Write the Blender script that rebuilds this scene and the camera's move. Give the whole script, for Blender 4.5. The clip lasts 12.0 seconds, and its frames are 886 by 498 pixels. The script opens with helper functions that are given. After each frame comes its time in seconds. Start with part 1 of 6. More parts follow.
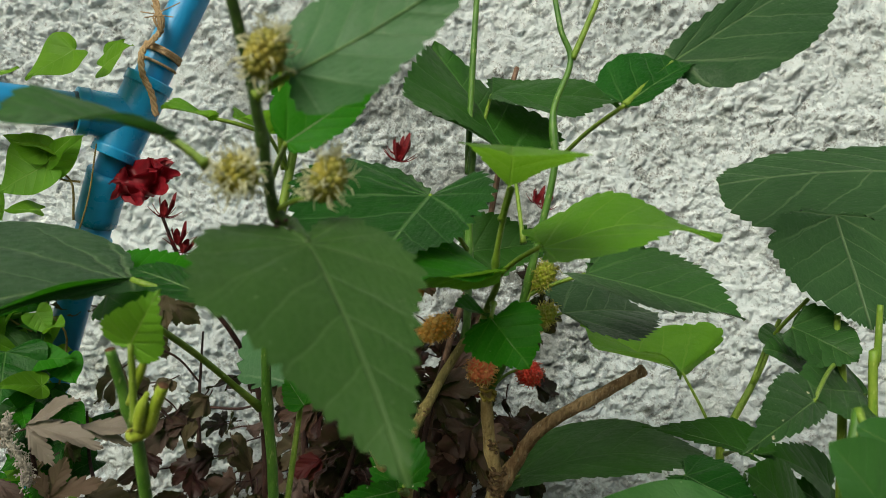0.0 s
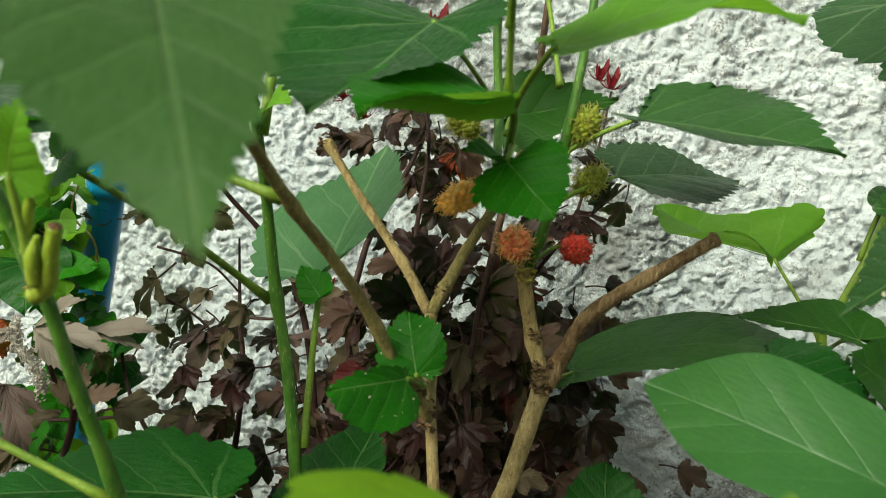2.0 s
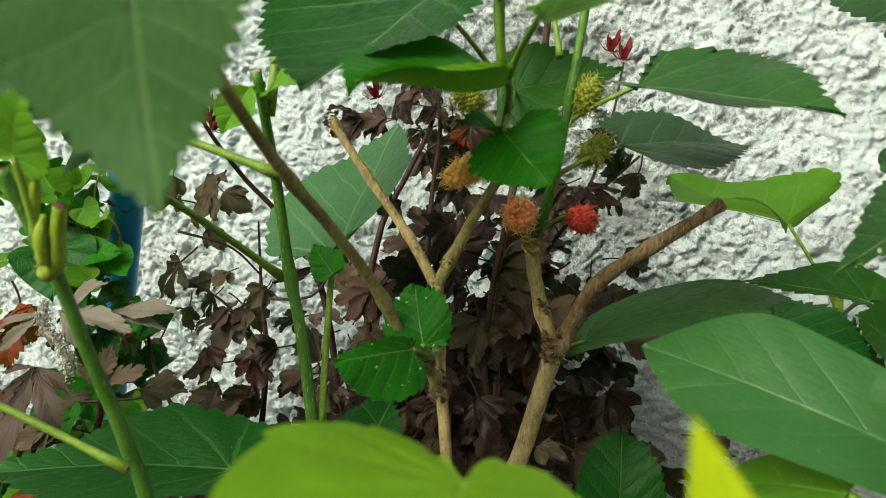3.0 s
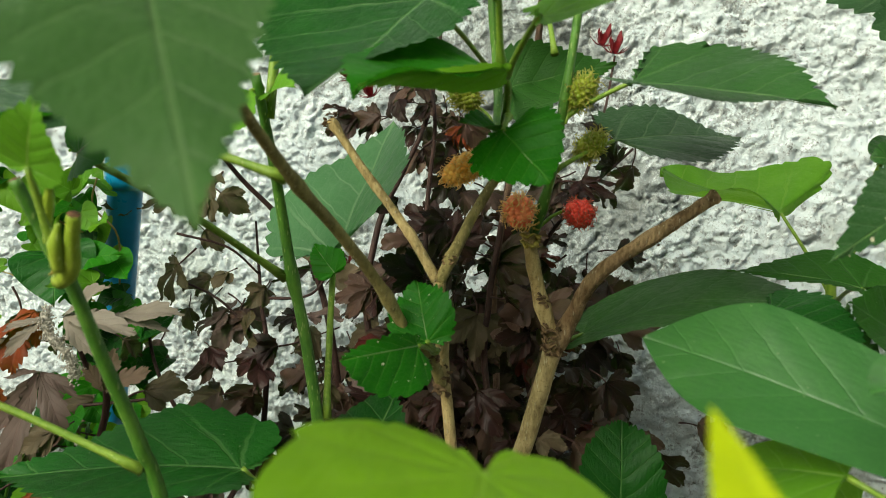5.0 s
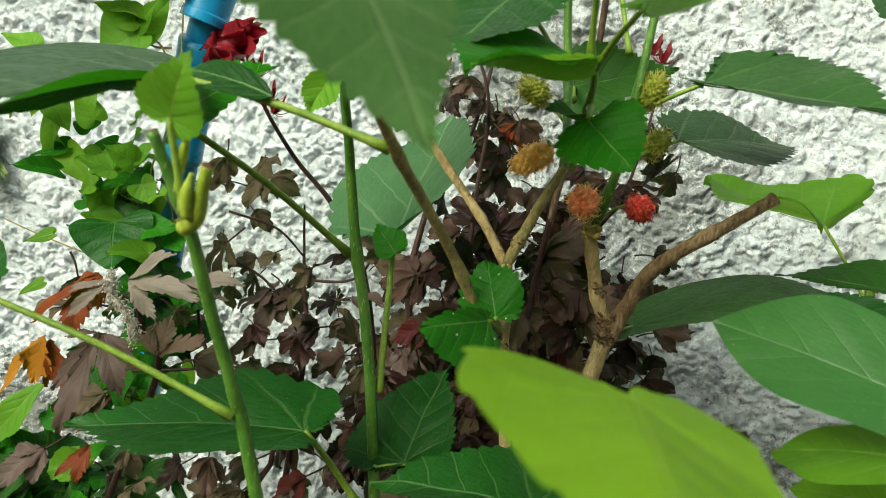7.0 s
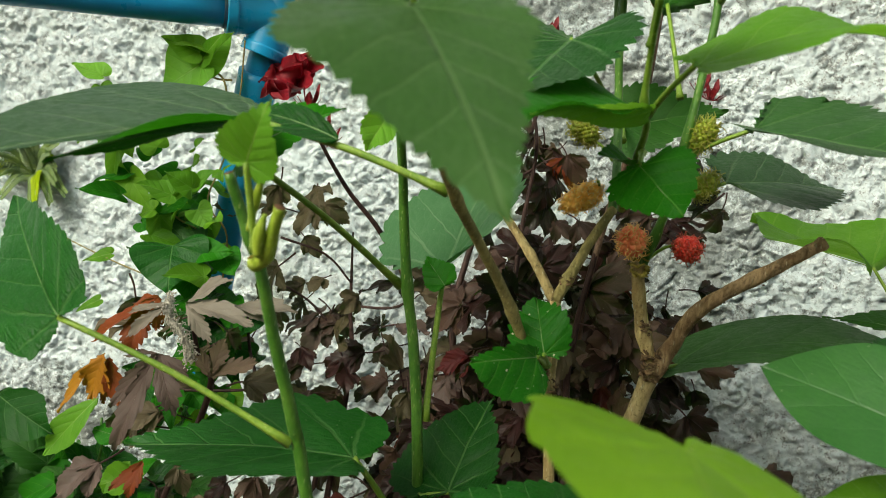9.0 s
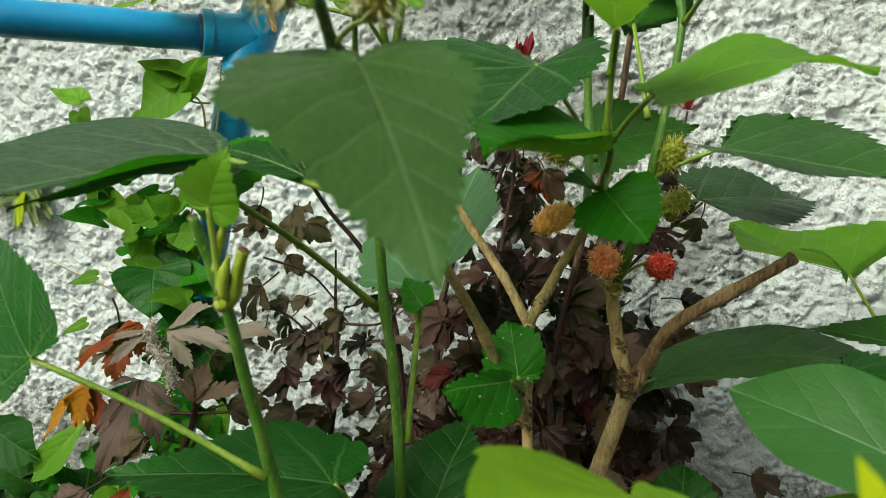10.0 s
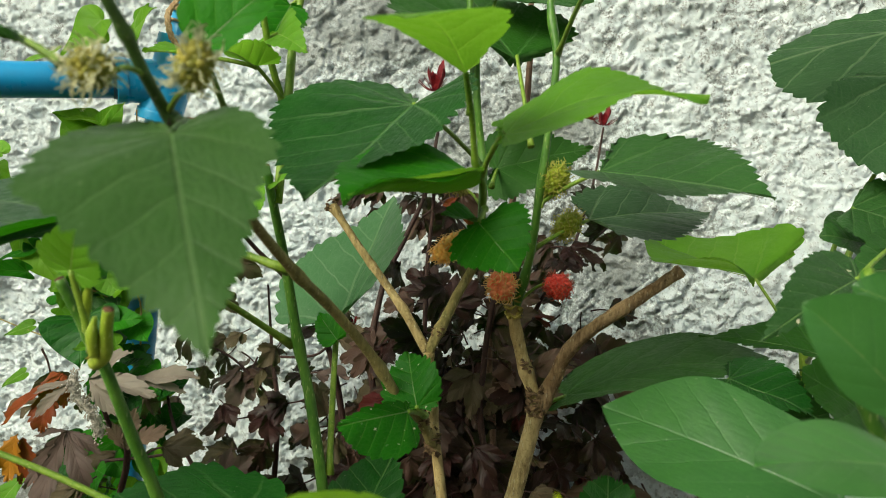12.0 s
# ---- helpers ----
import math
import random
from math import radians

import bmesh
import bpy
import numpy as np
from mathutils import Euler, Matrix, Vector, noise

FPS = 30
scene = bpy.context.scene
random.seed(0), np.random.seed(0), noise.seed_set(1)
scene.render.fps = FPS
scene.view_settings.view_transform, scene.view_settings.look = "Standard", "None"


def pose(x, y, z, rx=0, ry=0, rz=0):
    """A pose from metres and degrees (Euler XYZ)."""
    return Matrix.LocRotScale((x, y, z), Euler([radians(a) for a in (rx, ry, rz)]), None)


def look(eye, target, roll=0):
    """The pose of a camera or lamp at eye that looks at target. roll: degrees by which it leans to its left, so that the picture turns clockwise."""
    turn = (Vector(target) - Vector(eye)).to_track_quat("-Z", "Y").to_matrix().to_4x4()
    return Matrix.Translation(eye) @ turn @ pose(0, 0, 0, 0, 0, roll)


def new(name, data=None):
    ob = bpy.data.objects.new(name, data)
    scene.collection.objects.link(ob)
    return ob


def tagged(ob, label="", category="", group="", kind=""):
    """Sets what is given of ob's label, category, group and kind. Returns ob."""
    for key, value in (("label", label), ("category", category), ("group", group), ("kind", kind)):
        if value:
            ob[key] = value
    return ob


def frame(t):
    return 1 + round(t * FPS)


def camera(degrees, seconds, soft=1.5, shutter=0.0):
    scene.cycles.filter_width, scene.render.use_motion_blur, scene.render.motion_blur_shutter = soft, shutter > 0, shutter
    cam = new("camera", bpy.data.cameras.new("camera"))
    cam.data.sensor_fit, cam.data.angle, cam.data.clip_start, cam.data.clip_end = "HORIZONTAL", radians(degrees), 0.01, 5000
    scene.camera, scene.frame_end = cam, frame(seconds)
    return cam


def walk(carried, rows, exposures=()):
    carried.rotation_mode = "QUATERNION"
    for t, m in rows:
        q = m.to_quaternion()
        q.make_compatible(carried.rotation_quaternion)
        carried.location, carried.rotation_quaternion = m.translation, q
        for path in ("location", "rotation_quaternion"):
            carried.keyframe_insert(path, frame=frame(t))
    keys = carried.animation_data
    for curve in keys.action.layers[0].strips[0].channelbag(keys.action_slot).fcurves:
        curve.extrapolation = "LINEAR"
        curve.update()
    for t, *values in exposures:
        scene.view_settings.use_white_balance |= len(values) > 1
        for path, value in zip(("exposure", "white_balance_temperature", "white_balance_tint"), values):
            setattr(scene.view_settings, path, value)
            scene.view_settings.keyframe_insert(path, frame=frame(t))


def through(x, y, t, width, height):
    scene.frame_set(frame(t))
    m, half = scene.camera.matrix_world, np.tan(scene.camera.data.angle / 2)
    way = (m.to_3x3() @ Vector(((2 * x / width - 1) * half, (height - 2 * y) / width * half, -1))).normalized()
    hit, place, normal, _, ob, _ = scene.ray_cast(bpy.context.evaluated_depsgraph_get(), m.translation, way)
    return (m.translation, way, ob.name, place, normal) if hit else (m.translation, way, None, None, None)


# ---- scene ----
cam = camera(60.0, 12.0, 0.5)
PATH = [
    (0, (0.0000, 0.0000, 0.8000), (0.0000, 1.0000, 0.8000), 6.00),
    (0.5, (0.0407, 0.0165, 0.7929), (-0.0151, 1.0146, 0.7647), 3.41),
    (1, (0.0497, 0.0478, 0.7713), (-0.0625, 1.0382, 0.6905), 1.77),
    (1.5, (0.0422, 0.0735, 0.7500), (-0.0738, 1.0600, 0.6345), 2.52),
    (2, (0.0362, 0.0688, 0.7625), (-0.0793, 1.0582, 0.6754), 3.36),
    (2.5, (0.0397, 0.0513, 0.7649), (-0.0888, 1.0401, 0.6893), 2.72),
    (3, (0.0477, 0.0647, 0.7596), (-0.1043, 1.0467, 0.6471), 1.48),
    (3.2, (0.0533, 0.0725, 0.7630), (-0.1024, 1.0511, 0.6285), 1.14),
    (4.8, (0.0427, 0.0601, 0.7619), (-0.0941, 1.0437, 0.6439), 0.67),
    (5, (0.0443, 0.0589, 0.7616), (-0.0970, 1.0416, 0.6416), 0.27),
    (5.5, (0.0407, 0.0590, 0.7529), (-0.0985, 1.0421, 0.6340), 0.99),
    (6, (0.0424, 0.0620, 0.7511), (-0.0912, 1.0446, 0.6220), 1.05),
    (6.5, (0.0443, 0.0531, 0.7555), (-0.0781, 1.0383, 0.6358), 1.31),
    (7, (0.0188, 0.0375, 0.7503), (-0.1323, 1.0198, 0.6398), 3.81),
    (7.2, (0.0154, 0.0300, 0.7515), (-0.1501, 1.0112, 0.6520), 4.27),
    (8.8, (0.0097, 0.0275, 0.7521), (-0.1938, 1.0022, 0.6599), 5.28),
    (9, (0.0136, 0.0263, 0.7574), (-0.1878, 1.0020, 0.6713), 4.93),
    (9.5, (0.0172, 0.0244, 0.7643), (-0.1775, 1.0018, 0.6823), 4.68),
    (10, (0.0233, 0.0265, 0.7697), (-0.1715, 1.0038, 0.6864), 3.40),
    (10.5, (0.0368, 0.0261, 0.7723), (-0.1395, 1.0072, 0.6927), 2.15),
    (11, (0.0542, 0.0252, 0.7761), (-0.1074, 1.0097, 0.7084), 0.87),
    (11.5, (0.0615, 0.0227, 0.7793), (-0.1018, 1.0077, 0.7237), 0.38),
    (12, (0.0631, 0.0238, 0.7805), (-0.0996, 1.0085, 0.7179), -0.22),
]
# the phone darkens and brightens its picture a little on the way
EXPOSURES = [(0.0, 0.02, 6800, 2.0), (0.6, 0.22, 6900, 4.0), (1.4, 0.52, 6800, 1.0), (2.0, 0.57, 6800, -3.0), (6.5, 0.58, 6800, -4.0), (7.0, 0.70, 6800, -2.0), (8.8, 0.54, 6800, -2.0), (10.0, 0.44, 6800, -2.0), (12.0, 0.50, 6850, -2.0)]
# a phone's small opening, focused on the berries
cam.data.dof.use_dof, cam.data.dof.focus_distance, cam.data.dof.aperture_fstop = True, 0.50, 18.0
walk(cam, [(t, look(eye, target, roll)) for t, eye, target, roll in PATH], EXPOSURES)

# ---- daylight: bright hazy sky, soft sun from the upper left in front of the wall ----
SUN_TURN, SUN_UP = 209.0, 37.0
sky_world = bpy.data.worlds.new("sky_world")
scene.world = sky_world
sky_world.use_nodes = True
wn = sky_world.node_tree
sky = wn.nodes.new("ShaderNodeTexSky")
sky.sky_type, sky.sun_disc = "NISHITA", False
sky.sun_elevation, sky.sun_rotation = radians(SUN_UP), radians(SUN_TURN)
sky.air_density, sky.dust_density, sky.ozone_density = 1.0, 7.0, 1.0
wn.links.new(sky.outputs[0], wn.nodes["Background"].inputs[0])
wn.nodes["Background"].inputs[1].default_value = 0.088
sun_lamp = bpy.data.lights.new("sun", "SUN")
sun_lamp.energy, sun_lamp.angle, sun_lamp.color = 2.7, radians(34), (1.0, 0.98, 0.94)
sun = new("sun", sun_lamp)
SUN_WAY = Vector((math.sin(radians(SUN_TURN)) * math.cos(radians(SUN_UP)), math.cos(radians(SUN_TURN)) * math.cos(radians(SUN_UP)), math.sin(radians(SUN_UP))))
sun.matrix_world = look(SUN_WAY * 20, (0, 0, 0))


# ---- materials ----
class Nodes:
    """Short hand for building a node material."""

    def __init__(self, name):
        self.mat = bpy.data.materials.new(name)
        self.mat.use_nodes = True
        self.tree = self.mat.node_tree
        self.bsdf = self.tree.nodes["Principled BSDF"]
        self.out = self.tree.nodes["Material Output"]

    def add(self, kind, **values):
        n = self.tree.nodes.new(kind)
        for key, value in values.items():
            if key in n.inputs:
                n.inputs[key].default_value = value
        return n

    def link(self, a, b):
        self.tree.links.new(a, b)

    def put(self, socket, value):
        if isinstance(value, (int, float)):
            socket.default_value = value
        else:
            self.link(value, socket)

    def math(self, op, a, b=0.0):
        n = self.tree.nodes.new("ShaderNodeMath")
        n.operation = op
        self.put(n.inputs[0], a)
        self.put(n.inputs[1], b)
        return n.outputs[0]

    def span(self, value, a, b, c=0.0, d=1.0):
        n = self.tree.nodes.new("ShaderNodeMapRange")
        n.interpolation_type = "SMOOTHSTEP"
        self.put(n.inputs[0], value)
        for i, v in enumerate((a, b, c, d)):
            n.inputs[i + 1].default_value = v
        return n.outputs[0]

    def noise(self, scale, detail=3.0, rough=0.55, where=None):
        n = self.add("ShaderNodeTexNoise", Scale=scale, Detail=detail, Roughness=rough)
        if where is not None:
            self.link(where, n.inputs["Vector"])
        return n.outputs[0]

    def mix(self, factor, a, b, blend="MIX"):
        n = self.tree.nodes.new("ShaderNodeMix")
        n.data_type, n.blend_type = "RGBA", blend
        self.put(n.inputs[0], factor)
        for socket, v in ((n.inputs[6], a), (n.inputs[7], b)):
            if isinstance(v, tuple):
                socket.default_value = (*v, 1.0)
            else:
                self.link(v, socket)
        return n.outputs[2]

    def bump(self, height, distance, strength=1.0, before=None):
        n = self.add("ShaderNodeBump", Strength=strength, Distance=distance)
        self.link(height, n.inputs["Height"])
        if before is not None:
            self.link(before, n.inputs["Normal"])
        return n.outputs[0]

    def place(self):
        return self.tree.nodes.new("ShaderNodeTexCoord").outputs["Object"]

    def chance(self):
        return self.tree.nodes.new("ShaderNodeObjectInfo").outputs["Random"]


def leaf_material(name, deep, pale, vein, through=0.32, rough=0.42, veins=5.0, relief=0.0011, spots=0.0, specular=0.22, vein_strength=0.4):
    """A living leaf: two greens in soft patches, branching veins with a puckered blade between them, thin enough to glow when lit from behind."""
    m = Nodes(name)
    uv = m.tree.nodes.new("ShaderNodeSeparateXYZ")
    m.link(m.tree.nodes.new("ShaderNodeTexCoord").outputs["UV"], uv.inputs[0])
    p = m.place()
    wob = m.math("MULTIPLY", m.math("SUBTRACT", m.noise(48.0, 3.0, where=p), 0.5), 0.085)
    v, a = m.math("ADD", uv.outputs[1], wob), m.math("ABSOLUTE", uv.outputs[0])
    # side veins leave the midrib slantwise; below the stalk they spread like a fan
    slant = m.math("ADD", m.math("SUBTRACT", v, m.math("MULTIPLY", a, 0.75)), m.math("MULTIPLY", m.math("MULTIPLY", a, a), -0.35))
    fan = m.math("DIVIDE", m.math("SUBTRACT", m.math("ARCTAN2", v, a), 0.6435), 0.58)
    above = m.math("GREATER_THAN", slant, 0.0)
    phase = m.math("ADD", m.math("MULTIPLY", m.math("MULTIPLY", slant, veins), above), m.math("MULTIPLY", fan, m.math("SUBTRACT", 1.0, above)))
    off = m.math("ABSOLUTE", m.math("SUBTRACT", m.math("FRACT", m.math("ADD", phase, 0.5)), 0.5))
    reach = m.math("ADD", m.math("MULTIPLY", m.math("SUBTRACT", 1.0, above), m.math("MULTIPLY", a, 2.6)), above)
    width = m.math("MULTIPLY", off, reach)
    side = m.math("MULTIPLY", m.span(width, 0.012, 0.046, 1.0, 0.0), m.span(a, 0.15, 0.46, 1.0, 0.25))
    mid = m.math("MULTIPLY", m.span(a, 0.004, 0.013, 1.0, 0.0), m.math("GREATER_THAN", uv.outputs[1], 0.0))
    line = m.math("MAXIMUM", mid, m.math("MULTIPLY", side, 0.7))
    # cross veins: cells that lie in rows between the side veins
    cells = m.tree.nodes.new("ShaderNodeCombineXYZ")
    m.put(cells.inputs[0], m.math("MULTIPLY", phase, 2.0))
    m.put(cells.inputs[1], m.math("MULTIPLY", a, 26.0))
    quilt = m.tree.nodes.new("ShaderNodeTexVoronoi")
    quilt.feature = "DISTANCE_TO_EDGE"
    quilt.inputs["Scale"].default_value = 1.0
    m.link(cells.outputs[0], quilt.inputs["Vector"])
    rung = m.span(quilt.outputs["Distance"], 0.0, 0.10, 1.0, 0.0)
    fine = m.tree.nodes.new("ShaderNodeTexVoronoi")
    fine.feature = "DISTANCE_TO_EDGE"
    fine.inputs["Scale"].default_value = 520.0
    m.link(p, fine.inputs["Vector"])
    net = m.span(fine.outputs["Distance"], 0.0, 0.12, 1.0, 0.0)
    patch = m.math("ADD", m.math("MULTIPLY", m.noise(26.0, 5.0, 0.6, p), 0.8), m.math("MULTIPLY", m.chance(), 0.3))
    blade = m.mix(m.span(patch, 0.3, 0.85), deep, pale)
    blade = m.mix(m.math("MULTIPLY", net, 0.05), blade, vein)
    blade = m.mix(m.math("MULTIPLY", rung, 0.06), blade, vein)
    color = m.mix(m.math("MULTIPLY", line, vein_strength), blade, vein)
    if spots:
        bite = m.span(m.noise(330.0, 2.0, 0.4, where=p), 0.705, 0.73)
        color = m.mix(m.math("MULTIPLY", bite, spots), color, (0.55, 0.52, 0.36))
    dot = m.span(m.noise(520.0, 1.0, 0.4, p), 0.77, 0.79)
    color = m.mix(m.math("MULTIPLY", dot, 0.3), color, (0.34, 0.38, 0.24))
    dust = m.span(m.noise(240.0, 3.0, 0.7, p), 0.35, 0.75)
    m.link(color, m.bsdf.inputs["Base Color"])
    m.link(m.span(m.math("ADD", m.math("MULTIPLY", dust, 0.5), m.math("MULTIPLY", m.noise(30.0, 3.0, where=p), 0.5)), 0.2, 0.8, rough - 0.06, rough + 0.10), m.bsdf.inputs["Roughness"])
    m.bsdf.inputs["Specular IOR Level"].default_value = specular
    swell = m.math("SUBTRACT", m.math("MULTIPLY", m.span(off, 0.0, 0.35), 0.26), m.math("MULTIPLY", line, 0.35))
    swell = m.math("ADD", swell, m.math("MULTIPLY", m.span(quilt.outputs["Distance"], 0.0, 0.4), 0.13))
    swell = m.math("ADD", swell, m.math("MULTIPLY", m.noise(60.0, 3.0, 0.5, p), 1.0))
    swell = m.math("SUBTRACT", swell, m.math("MULTIPLY", net, 0.05))
    normal = m.bump(swell, relief, 0.9)
    m.link(normal, m.bsdf.inputs["Normal"])
    glow = m.tree.nodes.new("ShaderNodeBsdfTranslucent")
    lit = m.mix(0.5, color, (0.27, 0.56, 0.03), "MIX") if through > 0.4 else m.mix(0.3, color, (0.08, 0.40, 0.01), "MIX")
    m.link(lit, glow.inputs[0])
    m.link(normal, glow.inputs["Normal"])
    both = m.tree.nodes.new("ShaderNodeMixShader")
    both.inputs[0].default_value = through
    m.link(m.bsdf.outputs[0], both.inputs[1])
    m.link(glow.outputs[0], both.inputs[2])
    m.link(both.outputs[0], m.out.inputs[0])
    return m.mat


def stem_material(name, deep, pale, dots, rough=0.5, scale=120.0, stretch=0.25, relief=0.0008, specular=0.4, flecks=0.55):
    """Bark or green skin: lengthwise streaks, dark flecks, pale raised pores and fine relief."""
    m = Nodes(name)
    where = m.tree.nodes.new("ShaderNodeMapping")
    where.inputs["Scale"].default_value = (1, 1, stretch)
    m.link(m.place(), where.inputs[0])
    streak = m.noise(scale * 3.2, 5.0, 0.65, where.outputs[0])
    broad = m.noise(scale * 0.4, 4.0, 0.65, m.place())
    color = m.mix(m.span(m.math("ADD", m.math("MULTIPLY", streak, 0.55), m.math("MULTIPLY", broad, 0.45)), 0.38, 0.62), deep, pale)
    dark = m.span(m.noise(scale * 8.0, 3.0, 0.6, m.place()), 0.58, 0.68)
    color = m.mix(m.math("MULTIPLY", dark, flecks), color, tuple(c * 0.28 for c in deep))
    cell = m.tree.nodes.new("ShaderNodeTexVoronoi")
    cell.inputs["Scale"].default_value = 520.0
    m.link(where.outputs[0], cell.inputs["Vector"])
    pore = m.span(cell.outputs["Distance"], 0.12, 0.24, 1.0, 0.0)
    color = m.mix(m.math("MULTIPLY", pore, 0.7), color, dots)
    m.link(color, m.bsdf.inputs["Base Color"])
    m.bsdf.inputs["Roughness"].default_value = rough
    m.bsdf.inputs["Specular IOR Level"].default_value = specular
    height = m.math("ADD", m.math("MULTIPLY", streak, 1.2), m.math("SUBTRACT", m.math("MULTIPLY", pore, 0.6), m.math("MULTIPLY", dark, 0.4)))
    m.link(m.bump(height, relief, 1.0), m.bsdf.inputs["Normal"])
    return m.mat


def plain_material(name, a, b, scale, rough, relief=0.0, metal=0.0, specular=0.5, through=0.0):
    m = Nodes(name)
    grain = m.noise(scale, 5.0, 0.65, m.place())
    m.link(m.mix(m.span(grain, 0.3, 0.7), a, b), m.bsdf.inputs["Base Color"])
    m.link(m.span(m.noise(scale * 3.1, 3.0, 0.6, m.place()), 0.2, 0.8, rough - 0.08, rough + 0.1), m.bsdf.inputs["Roughness"])
    m.bsdf.inputs["Metallic"].default_value = metal
    m.bsdf.inputs["Specular IOR Level"].default_value = specular
    if relief:
        m.link(m.bump(m.noise(scale * 2.3, 4.0, 0.6, m.place()), relief, 0.7), m.bsdf.inputs["Normal"])
    if through:
        glow = m.tree.nodes.new("ShaderNodeBsdfTranslucent")
        m.link(m.mix(m.span(grain, 0.3, 0.7), a, b), glow.inputs[0])
        both = m.tree.nodes.new("ShaderNodeMixShader")
        both.inputs[0].default_value = through
        m.link(m.bsdf.outputs[0], both.inputs[1])
        m.link(glow.outputs[0], both.inputs[2])
        m.link(both.outputs[0], m.out.inputs[0])
    return m.mat


# dark grey patches on the wall: middle, half widths, depth of tone
# the low left one, at x -0.58, puts shade into the wall colour
DARK_PATCHES = [(0.09, 0.74, 0.13, 0.11, 0.6), (0.0, 0.83, 0.17, 0.11, 0.65), (-0.58, 0.40, 0.26, 0.11, 0.8), (-0.14, 0.97, 0.17, 0.08, 0.6)]


def wall_material():
    """Whitewashed rough-cast plaster: white lime over grey mortar that shows where the wash has worn, dark grime and green algae in blotches."""
    m = Nodes("whitewashed_roughcast")
    p = m.place()
    fine, mid, wide = m.noise(420.0, 5.0, 0.7, p), m.noise(85.0, 5.0, 0.65, p), m.noise(4.5, 4.0, 0.6, p)
    lime = m.mix(m.span(mid, 0.3, 0.7), (0.745, 0.84, 0.85), (0.84, 0.915, 0.925))
    lime = m.mix(m.math("MULTIPLY", m.span(wide, 0.35, 0.7), 0.15), lime, (0.58, 0.62, 0.64))
    worn = m.math("ADD", m.math("MULTIPLY", fine, 0.5), m.math("MULTIPLY", mid, 0.5))
    patch = m.math("ADD", worn, m.math("MULTIPLY", m.math("SUBTRACT", wide, 0.5), 0.4))
    lime = m.mix(m.span(patch, 0.56, 0.62, 0.0, 0.55), lime, (0.15, 0.15, 0.135))
    side_way = m.tree.nodes.new("ShaderNodeSeparateXYZ")
    m.link(p, side_way.inputs[0])
    # specks and grime are weaker on the left, at full strength on the right
    rightward = m.span(m.math("ADD", side_way.outputs[0], m.math("MULTIPLY", wide, 0.3)), -0.30, 0.12, 0.4, 1.0)
    speck = m.span(m.noise(200.0, 3.0, 0.7, p), 0.585, 0.64)
    lime = m.mix(m.math("MULTIPLY", m.math("MULTIPLY", speck, 0.42), rightward), lime, (0.20, 0.205, 0.19))
    # grime in blotches
    blot = m.math("ADD", m.noise(11.0, 5.0, 0.65, p), m.math("MULTIPLY", m.math("SUBTRACT", worn, 0.5), 1.5))
    grime = m.span(blot, 0.54, 0.70)
    lime = m.mix(m.math("MULTIPLY", m.math("MULTIPLY", grime, 0.6), rightward), lime, (0.11, 0.115, 0.095))
    # dark grey patches with ragged edges
    ragged = m.math("ADD", m.math("MULTIPLY", m.noise(16.0, 5.0, 0.7, p), 0.35), m.math("MULTIPLY", worn, 1.8))
    for x, z, wide_x, wide_z, deep in DARK_PATCHES:
        away = m.math("ADD", m.math("POWER", m.math("DIVIDE", m.math("SUBTRACT", side_way.outputs[0], x), wide_x), 2.0), m.math("POWER", m.math("DIVIDE", m.math("SUBTRACT", side_way.outputs[2], z), wide_z), 2.0))
        dusky = m.span(m.math("ADD", m.math("MULTIPLY", away, 0.30), ragged), 1.10, 1.26, deep, 0.0)
        lime = m.mix(dusky, lime, (0.10, 0.105, 0.085))
    algae = m.span(m.noise(7.0, 3.0, 0.6, p), 0.60, 0.75)
    lime = m.mix(m.math("MULTIPLY", algae, 0.25), lime, (0.18, 0.23, 0.11))
    m.link(lime, m.bsdf.inputs["Base Color"])
    m.bsdf.inputs["Roughness"].default_value = 0.92
    m.bsdf.inputs["Specular IOR Level"].default_value = 0.2
    n = m.bump(mid, 0.0030, 1.0)
    m.link(m.bump(fine, 0.0048, 1.0, n), m.bsdf.inputs["Normal"])
    return m.mat


WALL = wall_material()
UNSEEN_PLASTER = plain_material("grey_green_plaster", (0.16, 0.18, 0.15), (0.24, 0.25, 0.21), 9.0, 0.9, 0.002, specular=0.2)
SOIL = plain_material("damp_soil", (0.03, 0.022, 0.016), (0.10, 0.075, 0.05), 60.0, 0.92, 0.004, specular=0.15)
LEAF_DARK = leaf_material("mulberry_leaf_dark", (0.017, 0.062, 0.012), (0.032, 0.102, 0.021), (0.13, 0.23, 0.08), 0.2, 0.46, relief=0.0013, specular=0.19)
LEAF_MID = leaf_material("mulberry_leaf_mid", (0.011, 0.105, 0.003), (0.024, 0.17, 0.006), (0.12, 0.28, 0.04), 0.32, 0.48, relief=0.0005, specular=0.09, vein_strength=0.3)
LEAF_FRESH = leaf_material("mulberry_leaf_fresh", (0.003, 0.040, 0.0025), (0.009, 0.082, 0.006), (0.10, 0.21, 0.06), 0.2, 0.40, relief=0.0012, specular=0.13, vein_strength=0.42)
LEAF_LIME = leaf_material("mulberry_leaf_young", (0.088, 0.25, 0.017), (0.165, 0.39, 0.034), (0.26, 0.42, 0.08), 0.48, 0.46, relief=0.0008, vein_strength=0.4, specular=0.16)
LEAF_BRIGHT = leaf_material("young_leaf_bright", (0.12, 0.27, 0.008), (0.21, 0.43, 0.016), (0.30, 0.48, 0.06), 0.52, 0.46, relief=0.0006, vein_strength=0.25, specular=0.16)
